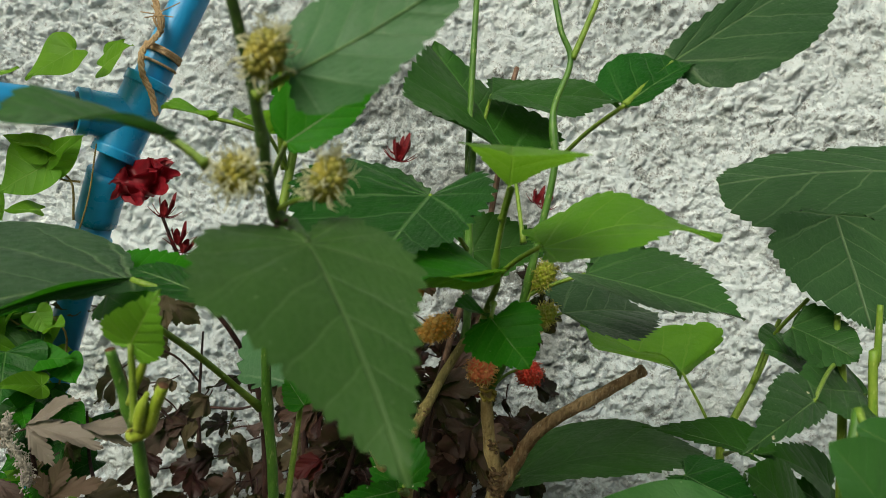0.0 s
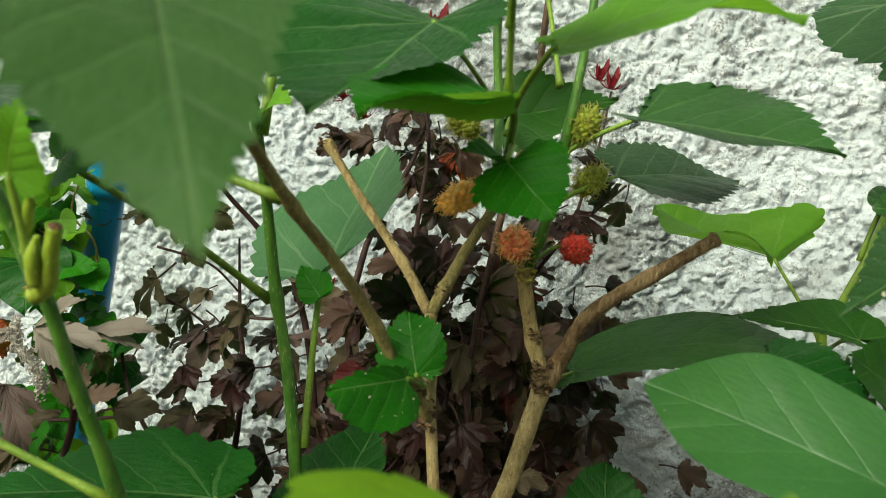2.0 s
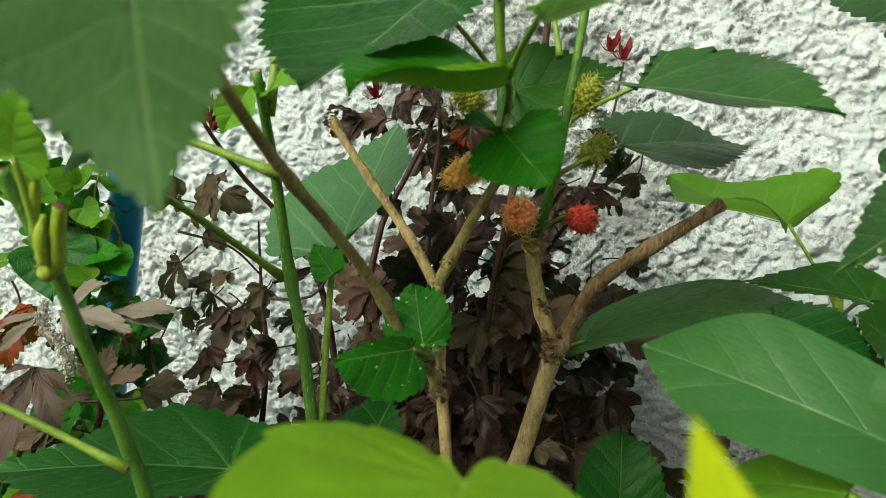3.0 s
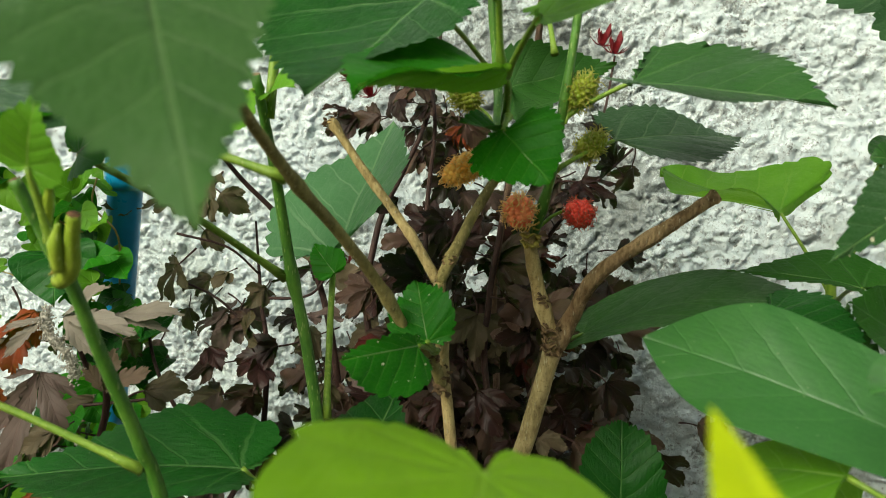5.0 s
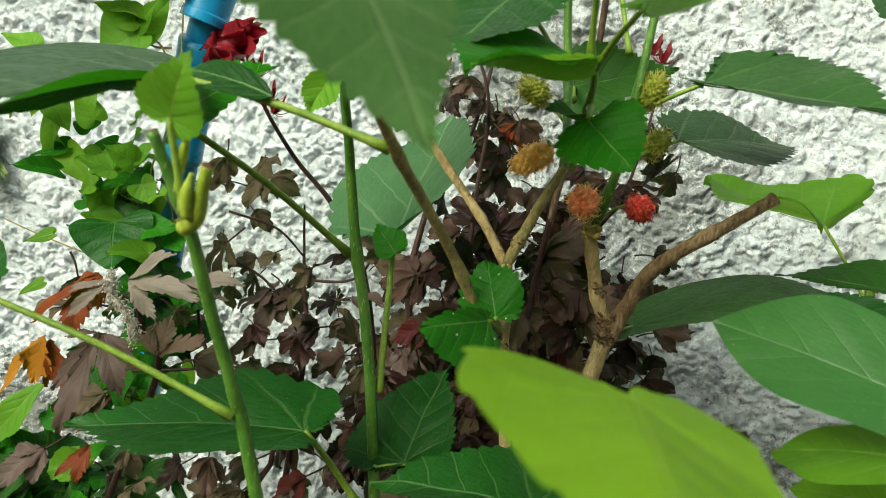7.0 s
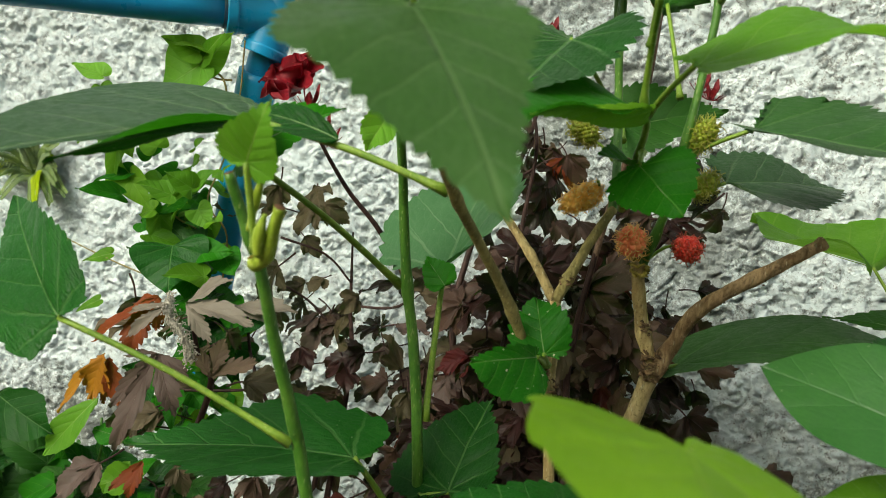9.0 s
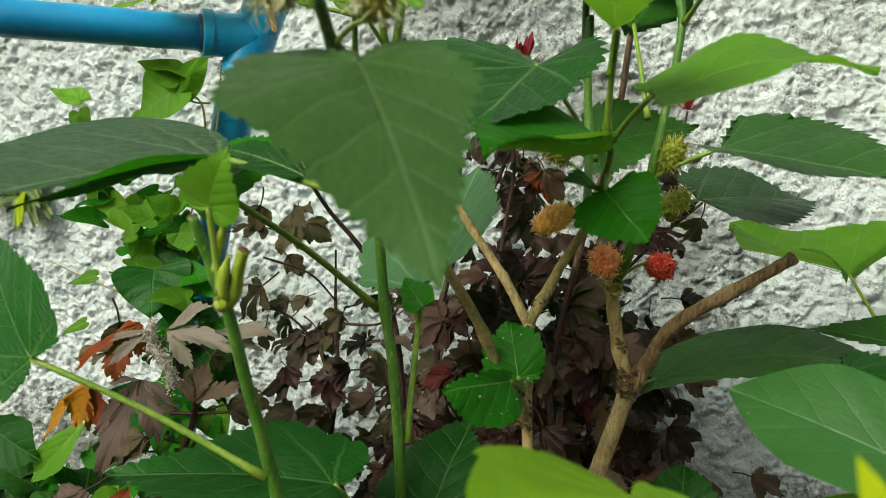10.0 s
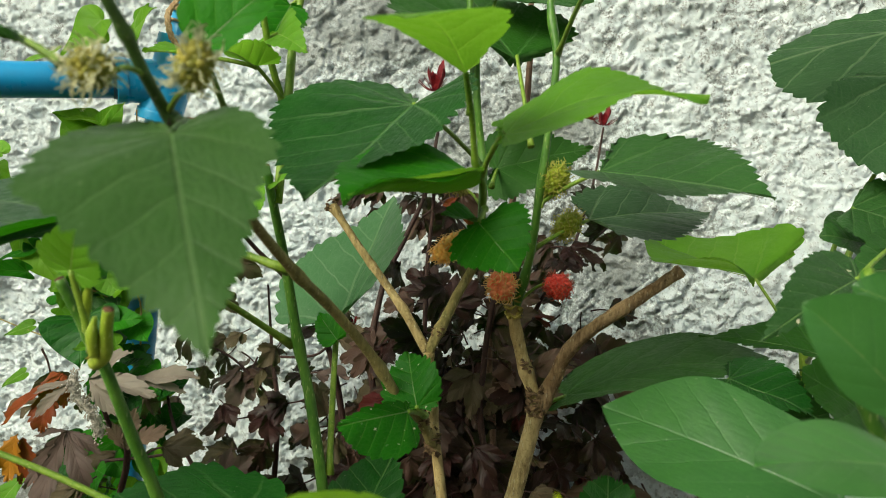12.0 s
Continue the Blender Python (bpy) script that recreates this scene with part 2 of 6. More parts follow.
LEAF_SOFT = leaf_material("mulberry_leaf_soft", (0.016, 0.048, 0.009), (0.030, 0.080, 0.015), (0.13, 0.20, 0.08), 0.15, 0.50, relief=0.0007, vein_strength=0.22, specular=0.18)
LEAF_BITTEN = leaf_material("mulberry_leaf_bitten", (0.007, 0.080, 0.003), (0.016, 0.13, 0.006), (0.13, 0.28, 0.05), 0.28, 0.48, relief=0.0006, spots=0.9, specular=0.1)
LEAF_DULL = leaf_material("mulberry_leaf_dull", (0.013, 0.062, 0.006), (0.028, 0.098, 0.011), (0.08, 0.17, 0.05), 0.16, 0.50, vein_strength=0.35, specular=0.13)
LEAF_GREY = leaf_material("mulberry_leaf_greyed", (0.017, 0.054, 0.016), (0.032, 0.088, 0.026), (0.14, 0.21, 0.10), 0.15, 0.46, relief=0.0013, vein_strength=0.5, specular=0.2)
LEAF_SMOOTH = leaf_material("broad_smooth_leaf", (0.026, 0.100, 0.020), (0.052, 0.155, 0.036), (0.12, 0.29, 0.07), 0.28, 0.36, veins=5.0, relief=0.0003, vein_strength=0.07, specular=0.42)
LEAF_PALE = leaf_material("mulberry_leaf_pale", (0.050, 0.135, 0.052), (0.085, 0.19, 0.080), (0.22, 0.34, 0.18), 0.28, 0.46, relief=0.0007, specular=0.18)
LEAF_MARKED = leaf_material("mulberry_leaf_marked", (0.016, 0.055, 0.012), (0.030, 0.085, 0.020), (0.11, 0.18, 0.08), 0.16, 0.48, relief=0.0012, spots=0.9, specular=0.2)
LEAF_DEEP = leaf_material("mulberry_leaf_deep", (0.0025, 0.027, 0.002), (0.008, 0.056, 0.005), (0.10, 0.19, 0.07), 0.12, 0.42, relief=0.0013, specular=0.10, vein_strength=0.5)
LEAF_CRIMSON = leaf_material("crimson_leaf", (0.060, 0.006, 0.008), (0.13, 0.018, 0.018), (0.14, 0.03, 0.025), 0.25, 0.5, veins=6.0, relief=0.0006, specular=0.15)
LEAF_YELLOW = leaf_material("yellowing_leaf", (0.34, 0.45, 0.006), (0.48, 0.57, 0.012), (0.5, 0.58, 0.06), 0.5, 0.45, relief=0.0003, vein_strength=0.1, specular=0.12)
LEAF_MAROON = leaf_material("maroon_leaf", (0.007, 0.0024, 0.0024), (0.034, 0.011, 0.010), (0.08, 0.03, 0.026), 0.16, 0.47, veins=6.0, relief=0.0003, vein_strength=0.22, specular=0.2)
LEAF_BRONZE = leaf_material("bronze_leaf", (0.026, 0.013, 0.009), (0.100, 0.056, 0.042), (0.12, 0.06, 0.045), 0.2, 0.5, veins=6.0, relief=0.0003, vein_strength=0.22, specular=0.2)
LEAF_OLIVE = leaf_material("maroon_leaf_turning_green", (0.046, 0.037, 0.019), (0.105, 0.077, 0.048), (0.16, 0.11, 0.06), 0.22, 0.58, veins=6.0, relief=0.0003, vein_strength=0.22, specular=0.18)
LEAF_RUST = leaf_material("rust_red_leaf", (0.11, 0.016, 0.008), (0.24, 0.050, 0.014), (0.26, 0.08, 0.03), 0.35, 0.5, veins=6.0, relief=0.0003, vein_strength=0.22, specular=0.12)
LEAF_MAUVE = leaf_material("mauve_grey_leaf", (0.060, 0.040, 0.034), (0.125, 0.088, 0.076), (0.09, 0.03, 0.03), 0.2, 0.55, veins=5.0, relief=0.0004, vein_strength=0.28, specular=0.2)
LEAF_ROSE = leaf_material("rosy_green_leaf", (0.085, 0.060, 0.038), (0.17, 0.115, 0.085), (0.16, 0.07, 0.06), 0.3, 0.5, veins=5.0, relief=0.0004, vein_strength=0.25, specular=0.18)
LEAF_ASH = leaf_material("ash_grey_leaf", (0.115, 0.095, 0.075), (0.22, 0.19, 0.155), (0.16, 0.12, 0.10), 0.25, 0.5, veins=5.0, relief=0.0004, vein_strength=0.3, specular=0.2)
LEAF_AMBER = leaf_material("amber_withering_leaf", (0.30, 0.11, 0.010), (0.42, 0.19, 0.015), (0.35, 0.16, 0.03), 0.35, 0.5, veins=6.0, relief=0.0006, vein_strength=0.3)
LEAF_VINE = leaf_material("vine_leaf", (0.055, 0.17, 0.008), (0.14, 0.30, 0.020), (0.22, 0.38, 0.08), 0.45, 0.45, veins=5.0, relief=0.0004, vein_strength=0.35, specular=0.1)
STEM_GREEN = stem_material("green_stem", (0.035, 0.12, 0.010), (0.080, 0.19, 0.022), (0.24, 0.32, 0.10), 0.45, flecks=0.2, relief=0.0003)
STEM_LIME = stem_material("young_lime_stem", (0.105, 0.20, 0.018), (0.19, 0.29, 0.036), (0.28, 0.36, 0.09), 0.45, specular=0.3, flecks=0.1, relief=0.0002)
STEM_BUD = stem_material("pale_bud_skin", (0.19, 0.28, 0.022), (0.31, 0.40, 0.045), (0.36, 0.44, 0.11), 0.45, specular=0.3, flecks=0.1, relief=0.0002)
STEM_TAN = stem_material("tan_bark", (0.26, 0.19, 0.078), (0.50, 0.39, 0.18), (0.60, 0.52, 0.34), 0.75, relief=0.0012, specular=0.15, flecks=0.4)
STEM_TRUNK = stem_material("olive_tan_bark", (0.20, 0.15, 0.065), (0.42, 0.34, 0.165), (0.54, 0.49, 0.32), 0.7, relief=0.0010, specular=0.15, flecks=0.3)
STEM_SHOOT = stem_material("dark_green_shoot_skin", (0.022, 0.060, 0.010), (0.05, 0.11, 0.02), (0.14, 0.18, 0.07), 0.5, flecks=0.25, relief=0.0004)
STEM_BROWN = stem_material("brown_bark", (0.165, 0.140, 0.048), (0.31, 0.255, 0.095), (0.42, 0.36, 0.18), 0.7, relief=0.0009, specular=0.2, flecks=0.3)
STEM_CUT = stem_material("weathered_bark", (0.14, 0.088, 0.042), (0.37, 0.26, 0.14), (0.52, 0.44, 0.30), 0.8, relief=0.002, specular=0.12, flecks=0.4)
STEM_DARK = stem_material("dark_red_stem", (0.020, 0.010, 0.008), (0.055, 0.026, 0.020), (0.08, 0.045, 0.035), 0.6, specular=0.3)
STEM_WOODY = stem_material("pinkish_brown_bark", (0.10, 0.062, 0.042), (0.23, 0.15, 0.105), (0.30, 0.21, 0.15), 0.8, specular=0.15)
RIB = plain_material("leaf_rib", (0.065, 0.15, 0.03), (0.11, 0.21, 0.05), 200.0, 0.5)
RIB_LIME = plain_material("young_leaf_rib", (0.16, 0.30, 0.03), (0.24, 0.40, 0.06), 200.0, 0.5)
SCAR = plain_material("knotted_bark", (0.055, 0.032, 0.016), (0.20, 0.13, 0.065), 300.0, 0.85, 0.001, specular=0.2)
LICHEN = plain_material("yellow_bud_bark", (0.22, 0.17, 0.03), (0.40, 0.34, 0.08), 300.0, 0.8, 0.001, specular=0.2)
CUT_WOOD = plain_material("cut_wood", (0.20, 0.14, 0.08), (0.36, 0.27, 0.17), 200.0, 0.85, 0.0008, specular=0.2)
CUT_DARK = plain_material("dried_cut", (0.05, 0.025, 0.012), (0.14, 0.07, 0.035), 260.0, 0.85, 0.0008, specular=0.2)
BERRY_RED = plain_material("red_berry", (0.62, 0.030, 0.022), (0.78, 0.085, 0.05), 240.0, 0.32, through=0.2)
BERRY_ORANGE = plain_material("salmon_berry", (0.92, 0.22, 0.09), (0.95, 0.38, 0.16), 240.0, 0.4, through=0.15)
BERRY_YELLOW = plain_material("ochre_berry", (0.94, 0.42, 0.06), (0.96, 0.62, 0.16), 240.0, 0.45, through=0.15)
BERRY_GREEN = plain_material("unripe_green_berry", (0.17, 0.24, 0.010), (0.34, 0.38, 0.03), 240.0, 0.45, through=0.2)
BERRY_FLOWER = plain_material("flowering_green_berry", (0.20, 0.22, 0.03), (0.42, 0.36, 0.06), 240.0, 0.5, through=0.2)
STYLE_RED = plain_material("red_styles", (0.28, 0.03, 0.02), (0.45, 0.10, 0.04), 300.0, 0.6)
STYLE_TAN = plain_material("tan_styles", (0.85, 0.50, 0.13), (0.92, 0.72, 0.34), 300.0, 0.6, through=0.3)
STYLE_OLIVE = plain_material("olive_styles", (0.26, 0.28, 0.03), (0.46, 0.42, 0.09), 300.0, 0.6, through=0.2)
STYLE_PALE = plain_material("pale_styles", (0.50, 0.50, 0.27), (0.72, 0.72, 0.48), 300.0, 0.6, through=0.2)
PETAL = plain_material("dark_red_petal", (0.14, 0.002, 0.008), (0.27, 0.006, 0.016), 90.0, 0.5, 0.0006, through=0.25)
CALYX = plain_material("crimson_calyx", (0.085, 0.005, 0.009), (0.19, 0.012, 0.016), 200.0, 0.55, specular=0.2, through=0.1)
PIPE_BLUE = plain_material("blue_pvc", (0.006, 0.20, 0.43), (0.012, 0.26, 0.52), 26.0, 0.34, 0.0003)
PIPE_FITTING = plain_material("blue_pvc_fitting", (0.010, 0.26, 0.52), (0.018, 0.33, 0.60), 30.0, 0.30, 0.0003)
GLUE = plain_material("dark_pipe_seam", (0.01, 0.04, 0.08), (0.02, 0.07, 0.12), 80.0, 0.5)
TWINE = stem_material("jute_twine", (0.30, 0.20, 0.10), (0.52, 0.38, 0.22), (0.55, 0.42, 0.26), 0.9, 500.0, 0.5, 0.0006, specular=0.1)
FERN = plain_material("fern_green", (0.045, 0.10, 0.02), (0.13, 0.20, 0.03), 60.0, 0.55, through=0.3)
FLUFF = plain_material("dried_flower_fluff", (0.26, 0.25, 0.21), (0.46, 0.43, 0.37), 300.0, 0.9, specular=0.1)


# ---- building ----
def part(name, bm, material, parent, label="", smooth=True):
    """Links a bmesh, or a mesh that is done, as one object under its thing."""
    if isinstance(bm, bmesh.types.BMesh):
        data = bpy.data.meshes.new(name)
        bm.to_mesh(data)
        bm.free()
    else:
        data = bm
    if not data.materials:
        for mat in material if isinstance(material, (list, tuple)) else [material]:
            data.materials.append(mat)
    if smooth:
        data.polygons.foreach_set("use_smooth", [True] * len(data.polygons))
    ob = new(name, data)
    if parent is not None:
        ob.parent = parent
        ob.matrix_parent_inverse = parent.matrix_world.inverted() if False else Matrix.Identity(4)
    if label:
        ob["label"] = label
    return ob


def thing(name, label, category, group="", kind=""):
    return tagged(new(name), label, category, group, kind)


def spline(points, steps):
    """A smooth line through the points (Catmull-Rom), with the share of the way at each place."""
    p = [Vector(q) for q in points]
    if len(p) == 2:
        return [(p[0].lerp(p[1], i / steps), i / steps) for i in range(steps + 1)]
    p = [p[0] * 2 - p[1]] + p + [p[-1] * 2 - p[-2]]
    made, spans = [], len(p) - 3
    for s in range(spans):
        a, b, c, d = p[s : s + 4]
        for i in range(steps + (s == spans - 1)):
            t = i / steps
            q = 0.5 * (2 * b + (c - a) * t + (2 * a - 5 * b + 4 * c - d) * t * t + (3 * b - a - 3 * c + d) * t**3)
            made.append((q, (s + t) / spans))
    return made


def tube(bm, points, r0, r1, sides=10, steps=8, rough=0.0, swell=(), caps=True, seed=0, slot=0, end_slot=None):
    """A round stem along a smooth line. swell: (share of the way, factor, width) for nodes; rough: unevenness of the skin."""
    line = spline(points, steps)
    rings, up = [], Vector((0.31, 0.17, 0.93))
    for i, (q, f) in enumerate(line):
        ahead = (line[min(i + 1, len(line) - 1)][0] - line[max(i - 1, 0)][0]).normalized()
        side = ahead.cross(up)
        if side.length < 0.05:
            side = ahead.cross(Vector((1, 0, 0)))
        side.normalize()
        up = side.cross(ahead).normalized()
        r = r0 + (r1 - r0) * f
        for where, factor, width in swell:
            r *= 1 + (factor - 1) * math.exp(-(((f - where) / width) ** 2))
        ring = []
        for j in range(sides):
            a = 2 * math.pi * j / sides
            n = 1 + rough * noise.noise(Vector((math.cos(a) * 1.3, math.sin(a) * 1.3, i * 0.35 + seed * 7.3)))
            ring.append(bm.verts.new(q + (side * math.cos(a) + up * math.sin(a)) * r * n))
        rings.append(ring)
    for a, b in zip(rings, rings[1:]):
        for j in range(sides):
            bm.faces.new((a[j], a[(j + 1) % sides], b[(j + 1) % sides], b[j])).material_index = slot
    if caps:
        for ring in (rings[0][::-1], rings[-1]):
            mid = bm.verts.new(sum((v.co for v in ring), Vector()) / sides)
            for j in range(sides):
                bm.faces.new((ring[j], ring[(j + 1) % sides], mid)).material_index = slot if end_slot is None else end_slot
    return bm


def stem(plant, name, points, r0, r1, material, label="", sides=10, steps=8, rough=0.12, swell=(), cut=None, seed=0):
    bm = tube(bmesh.new(), points, r0, r1, sides, steps, rough, swell, True, seed, 0, None if cut is None else 1)
    return part(name, bm, material if cut is None else [material, cut], plant, label)


# Half outlines, from the notch at the base to the tip: share of the half width, share of the length.
OUTLINES = {
    "heart": [(0.0, 0.0), (0.14, -0.07), (0.44, -0.14), (0.80, -0.10), (0.99, 0.06), (1.0, 0.20), (0.90, 0.36), (0.71, 0.53), (0.46, 0.70), (0.23, 0.84), (0.08, 0.93), (0.0, 1.0)],
    "cordate": [(0.0, 0.0), (0.10, -0.08), (0.36, -0.19), (0.72, -0.18), (0.97, -0.02), (1.0, 0.16), (0.91, 0.34), (0.72, 0.52), (0.47, 0.70), (0.23, 0.84), (0.08, 0.93), (0.0, 1.0)],
    "lobed": [(0.0, 0.0), (0.06, -0.10), (0.28, -0.24), (0.64, -0.26), (0.93, -0.11), (1.0, 0.10), (0.94, 0.30), (0.76, 0.50), (0.50, 0.69), (0.25, 0.84), (0.08, 0.93), (0.0, 1.0)],
    "broad": [(0.0, 0.0), (0.35, -0.03), (0.75, 0.05), (0.97, 0.24), (1.0, 0.42), (0.86, 0.62), (0.60, 0.78), (0.28, 0.92), (0.10, 0.97), (0.0, 1.0)],
    "oval": [(0.0, 0.0), (0.28, 0.03), (0.62, 0.13), (0.90, 0.30), (1.0, 0.48), (0.92, 0.66), (0.68, 0.82), (0.36, 0.93), (0.12, 0.98), (0.0, 1.0)],
    "lance": [(0.0, 0.0), (0.30, 0.08), (0.62, 0.24), (0.92, 0.44), (1.0, 0.58), (0.86, 0.72), (0.58, 0.84), (0.28, 0.93), (0.10, 0.98), (0.0, 1.0)],
    "fan": [(0.0, 0.0), (0.28, 0.10), (0.60, 0.28), (0.88, 0.52), (1.0, 0.72), (0.88, 0.86), (0.56, 0.96), (0.24, 1.0), (0.08, 1.0), (0.0, 1.0)],
    "blunt": [(0.0, 0.0), (0.30, -0.06), (0.70, -0.03), (0.97, 0.16), (1.0, 0.42), (0.97, 0.64), (0.85, 0.83), (0.60, 0.95), (0.30, 1.0), (0.0, 1.0)],
    "round": [(0.0, 0.0), (0.30, -0.08), (0.70, -0.06), (0.97, 0.16), (1.0, 0.42), (0.90, 0.64), (0.66, 0.82), (0.38, 0.94), (0.14, 0.99), (0.0, 1.0)],
}


def half_outline(shape):
    """One of the outlines above, or a mulberry leaf's from the depth of its lobes, the place of its greatest width and the slimness of its tip."""
    if isinstance(shape, str):
        return OUTLINES[shape]
    lobe, wide, slim = shape
    line = [(0.0, 0.0), (0.10, -0.55 * lobe), (0.36, -lobe), (0.72, -0.80 * lobe), (0.96, wide - 0.17), (1.0, wide)]
    return line + [((1 - q**1.8) * (1 - slim) + slim * (1 - q) ** 1.5, wide + (1 - wide) * q) for q in (0.18, 0.36, 0.54, 0.72, 0.87, 1.0)]


def blade(bm, shape, length, width, droop=20.0, fold=14.0, wave=0.03, teeth=20, tooth=0.02, seed=0, rows=96, ribs=9, base=None, slot=0, pucker=0.003):
    """One leaf blade from the origin along +y, its upper face to +z: rows run from the midrib out to the margin as its veins do."""
    uv = bm.loops.layers.uv.verify()
    line = [q for q, _ in spline([(x, y, 0) for x, y in half_outline(shape)], max(2, rows // 9))]
    rows, bend = len(line), radians(droop)
    turns = [radians(f) for f in (fold if isinstance(fold, tuple) else (fold, fold))]
    halves = width if isinstance(width, tuple) else (width / 2, width / 2)
    width = halves[0] + halves[1]
    m = base or Matrix.Identity(4)

    def laid(x, y, k, s):
        turn = turns[x > 0]
        z = abs(x) * math.sin(turn) - 0.35 * (x / max(width, 1e-6)) ** 2 * width * math.sin(turn)
        a, v = 0.45 * abs(x) / halves[x > 0], y / length
        lead = v - 0.75 * a - 0.35 * a * a
        phase = 5.0 * lead if lead > 0 else (math.atan2(v, max(a, 1e-6)) - 0.6435) / 0.58
        z += pucker * width * (abs(math.sin(math.pi * phase)) ** 0.7 - 0.5) * min(1.0, a * 9) * (1.15 - k)
        z += wave * width * k * math.sin(s * 11 + seed * 1.7 + (1.3 if x < 0 else 0)) + wave * 0.6 * width * noise.noise(Vector((x / width * 2.2, y / length * 3.1, seed * 3.7)))
        xx = x * math.cos(turn)
        a = bend * y / length
        if abs(bend) > 1e-3:
            rad = length / bend
            return Vector((xx, rad * math.sin(a) + z * math.sin(a), -rad * (1 - math.cos(a)) + z * math.cos(a)))
        return Vector((xx, y, z))

    made = []
    for sign in (-1, 1):
        grid = []
        for i, q in enumerate(line):
            s = i / (rows - 1)
            x, y = q.x * halves[sign > 0], q.y * length
            out = Vector((0.0, 0.0))
            if teeth:
                a, b = line[max(i - 1, 0)], line[min(i + 1, rows - 1)]
                way = Vector(((b.x - a.x) * halves[sign > 0], (b.y - a.y) * length))
                edge = Vector((way.y, -way.x)).normalized() if way.length > 0 else Vector((0.0, 0.0))
                saw = (s * teeth + 0.7 * noise.noise(Vector((s * 7, sign * 3.0, seed * 1.3)))) % 1.0
                bite = 1.15 * tooth * min(width, 0.07) * (saw**0.6 - 0.65) * min(1.0, 9 * s, 6 * (1 - s)) * (1 + 0.9 * noise.noise(Vector((s * 13, sign * 5.0, seed * 2.1))))
                drift = 0.028 * width * noise.noise(Vector((s * 9, sign * 4.0, seed * 1.9))) * min(1.0, 6 * s, 5 * (1 - s))
                out = edge * (bite + drift)
            rib = max(0.0, min(length, y - 0.8 * x)) if s < 0.98 else length
            rib = length * s * s * 0.22 + 0.78 * rib
            row = []
            for k in range(ribs + 1):
                f = k / ribs
                add = out * (f**10 if k < ribs else 1.0)
                fx, fy = max(x * f + add.x, 0.0), rib + (y - rib) * f**1.15 + add.y
                row.append((laid(sign * fx, fy, f, s), sign * 0.45 * fx / halves[sign > 0], fy / length))
            grid.append(row)
        made.append([[(bm.verts.new(m @ p), u, v) for p, u, v in row] for row in grid])
    for sign, grid in zip((-1, 1), made):
        for a, b in zip(grid, grid[1:]):
            for k in range(ribs):
                quad = [a[k], b[k], b[k + 1], a[k + 1]] if sign < 0 else [a[k], a[k + 1], b[k + 1], b[k]]
                f = bm.faces.new([v for v, _, _ in quad])
                f.material_index, f.smooth = slot, True
                for loop, (_, u, v) in zip(f.loops, quad):
                    loop[uv].uv = (u, v)
    rib_line = [made[1][i][0][0].co.copy() - (m.to_3x3() @ Vector((0, 0, 1))) * width * 0.006 for i in range(2, rows - 1, max(1, rows // 8))]
    bmesh.ops.remove_doubles(bm, verts=bm.verts, dist=1e-6)
    return rib_line


def aim(base, tip, up):
    """The pose at base whose +y points to tip and whose +z lies towards up."""
    y = (Vector(tip) - Vector(base)).normalized()
    x = y.cross(Vector(up)).normalized()
    return Matrix.Translation(base) @ Matrix((x, y, x.cross(y))).transposed().to_4x4()


LEAF_COUNT = [0]


def leaf(plant, base, tip, up, width, material, droop=22.0, fold=14.0, shape="heart", pet=None, label="", teeth=20, tooth=0.055, wave=0.05, ribbed=True, stalk=None, thick=0.0011, rows=96):
    """A leaf with its stalk. pet: where the stalk leaves the stem."""
    LEAF_COUNT[0] += 1
    seed = LEAF_COUNT[0]
    chord = (Vector(tip) - Vector(base)).length
    half = radians(abs(droop)) / 2
    length = chord * (half / math.sin(half) if half > 0.01 else 1.0)
    bm = bmesh.new()
    rib = blade(bm, shape, length, width, droop, fold, wave, teeth, tooth, seed, rows)
    if ribbed and len(rib) > 3:
        tube(bm, rib, thick * 0.45, thick * 0.15, 5, 2, caps=False, slot=1)
    tilt = Matrix.Rotation(radians(droop) / 2, 4, "X")
    ob = part("leaf", bm, [material, RIB_LIME if material in (LEAF_LIME, LEAF_YELLOW, LEAF_VINE) else RIB], plant, label)
    ob.matrix_basis = aim(base, tip, up) @ tilt
    if pet is not None:
        a, b = Vector(pet), Vector(base)
        mid = a.lerp(b, 0.5) + Vector((0, 0, 0.025 * (b - a).length))
        bm = tube(bmesh.new(), [a, mid, b], thick * 1.15, thick * 0.95, 7, 6, 0.05, ((0.0, 1.6, 0.08),))
        bmesh.ops.transform(bm, matrix=ob.matrix_basis.inverted(), verts=bm.verts)
        part("petiole", bm, stalk or STEM_LIME, ob)
    return ob


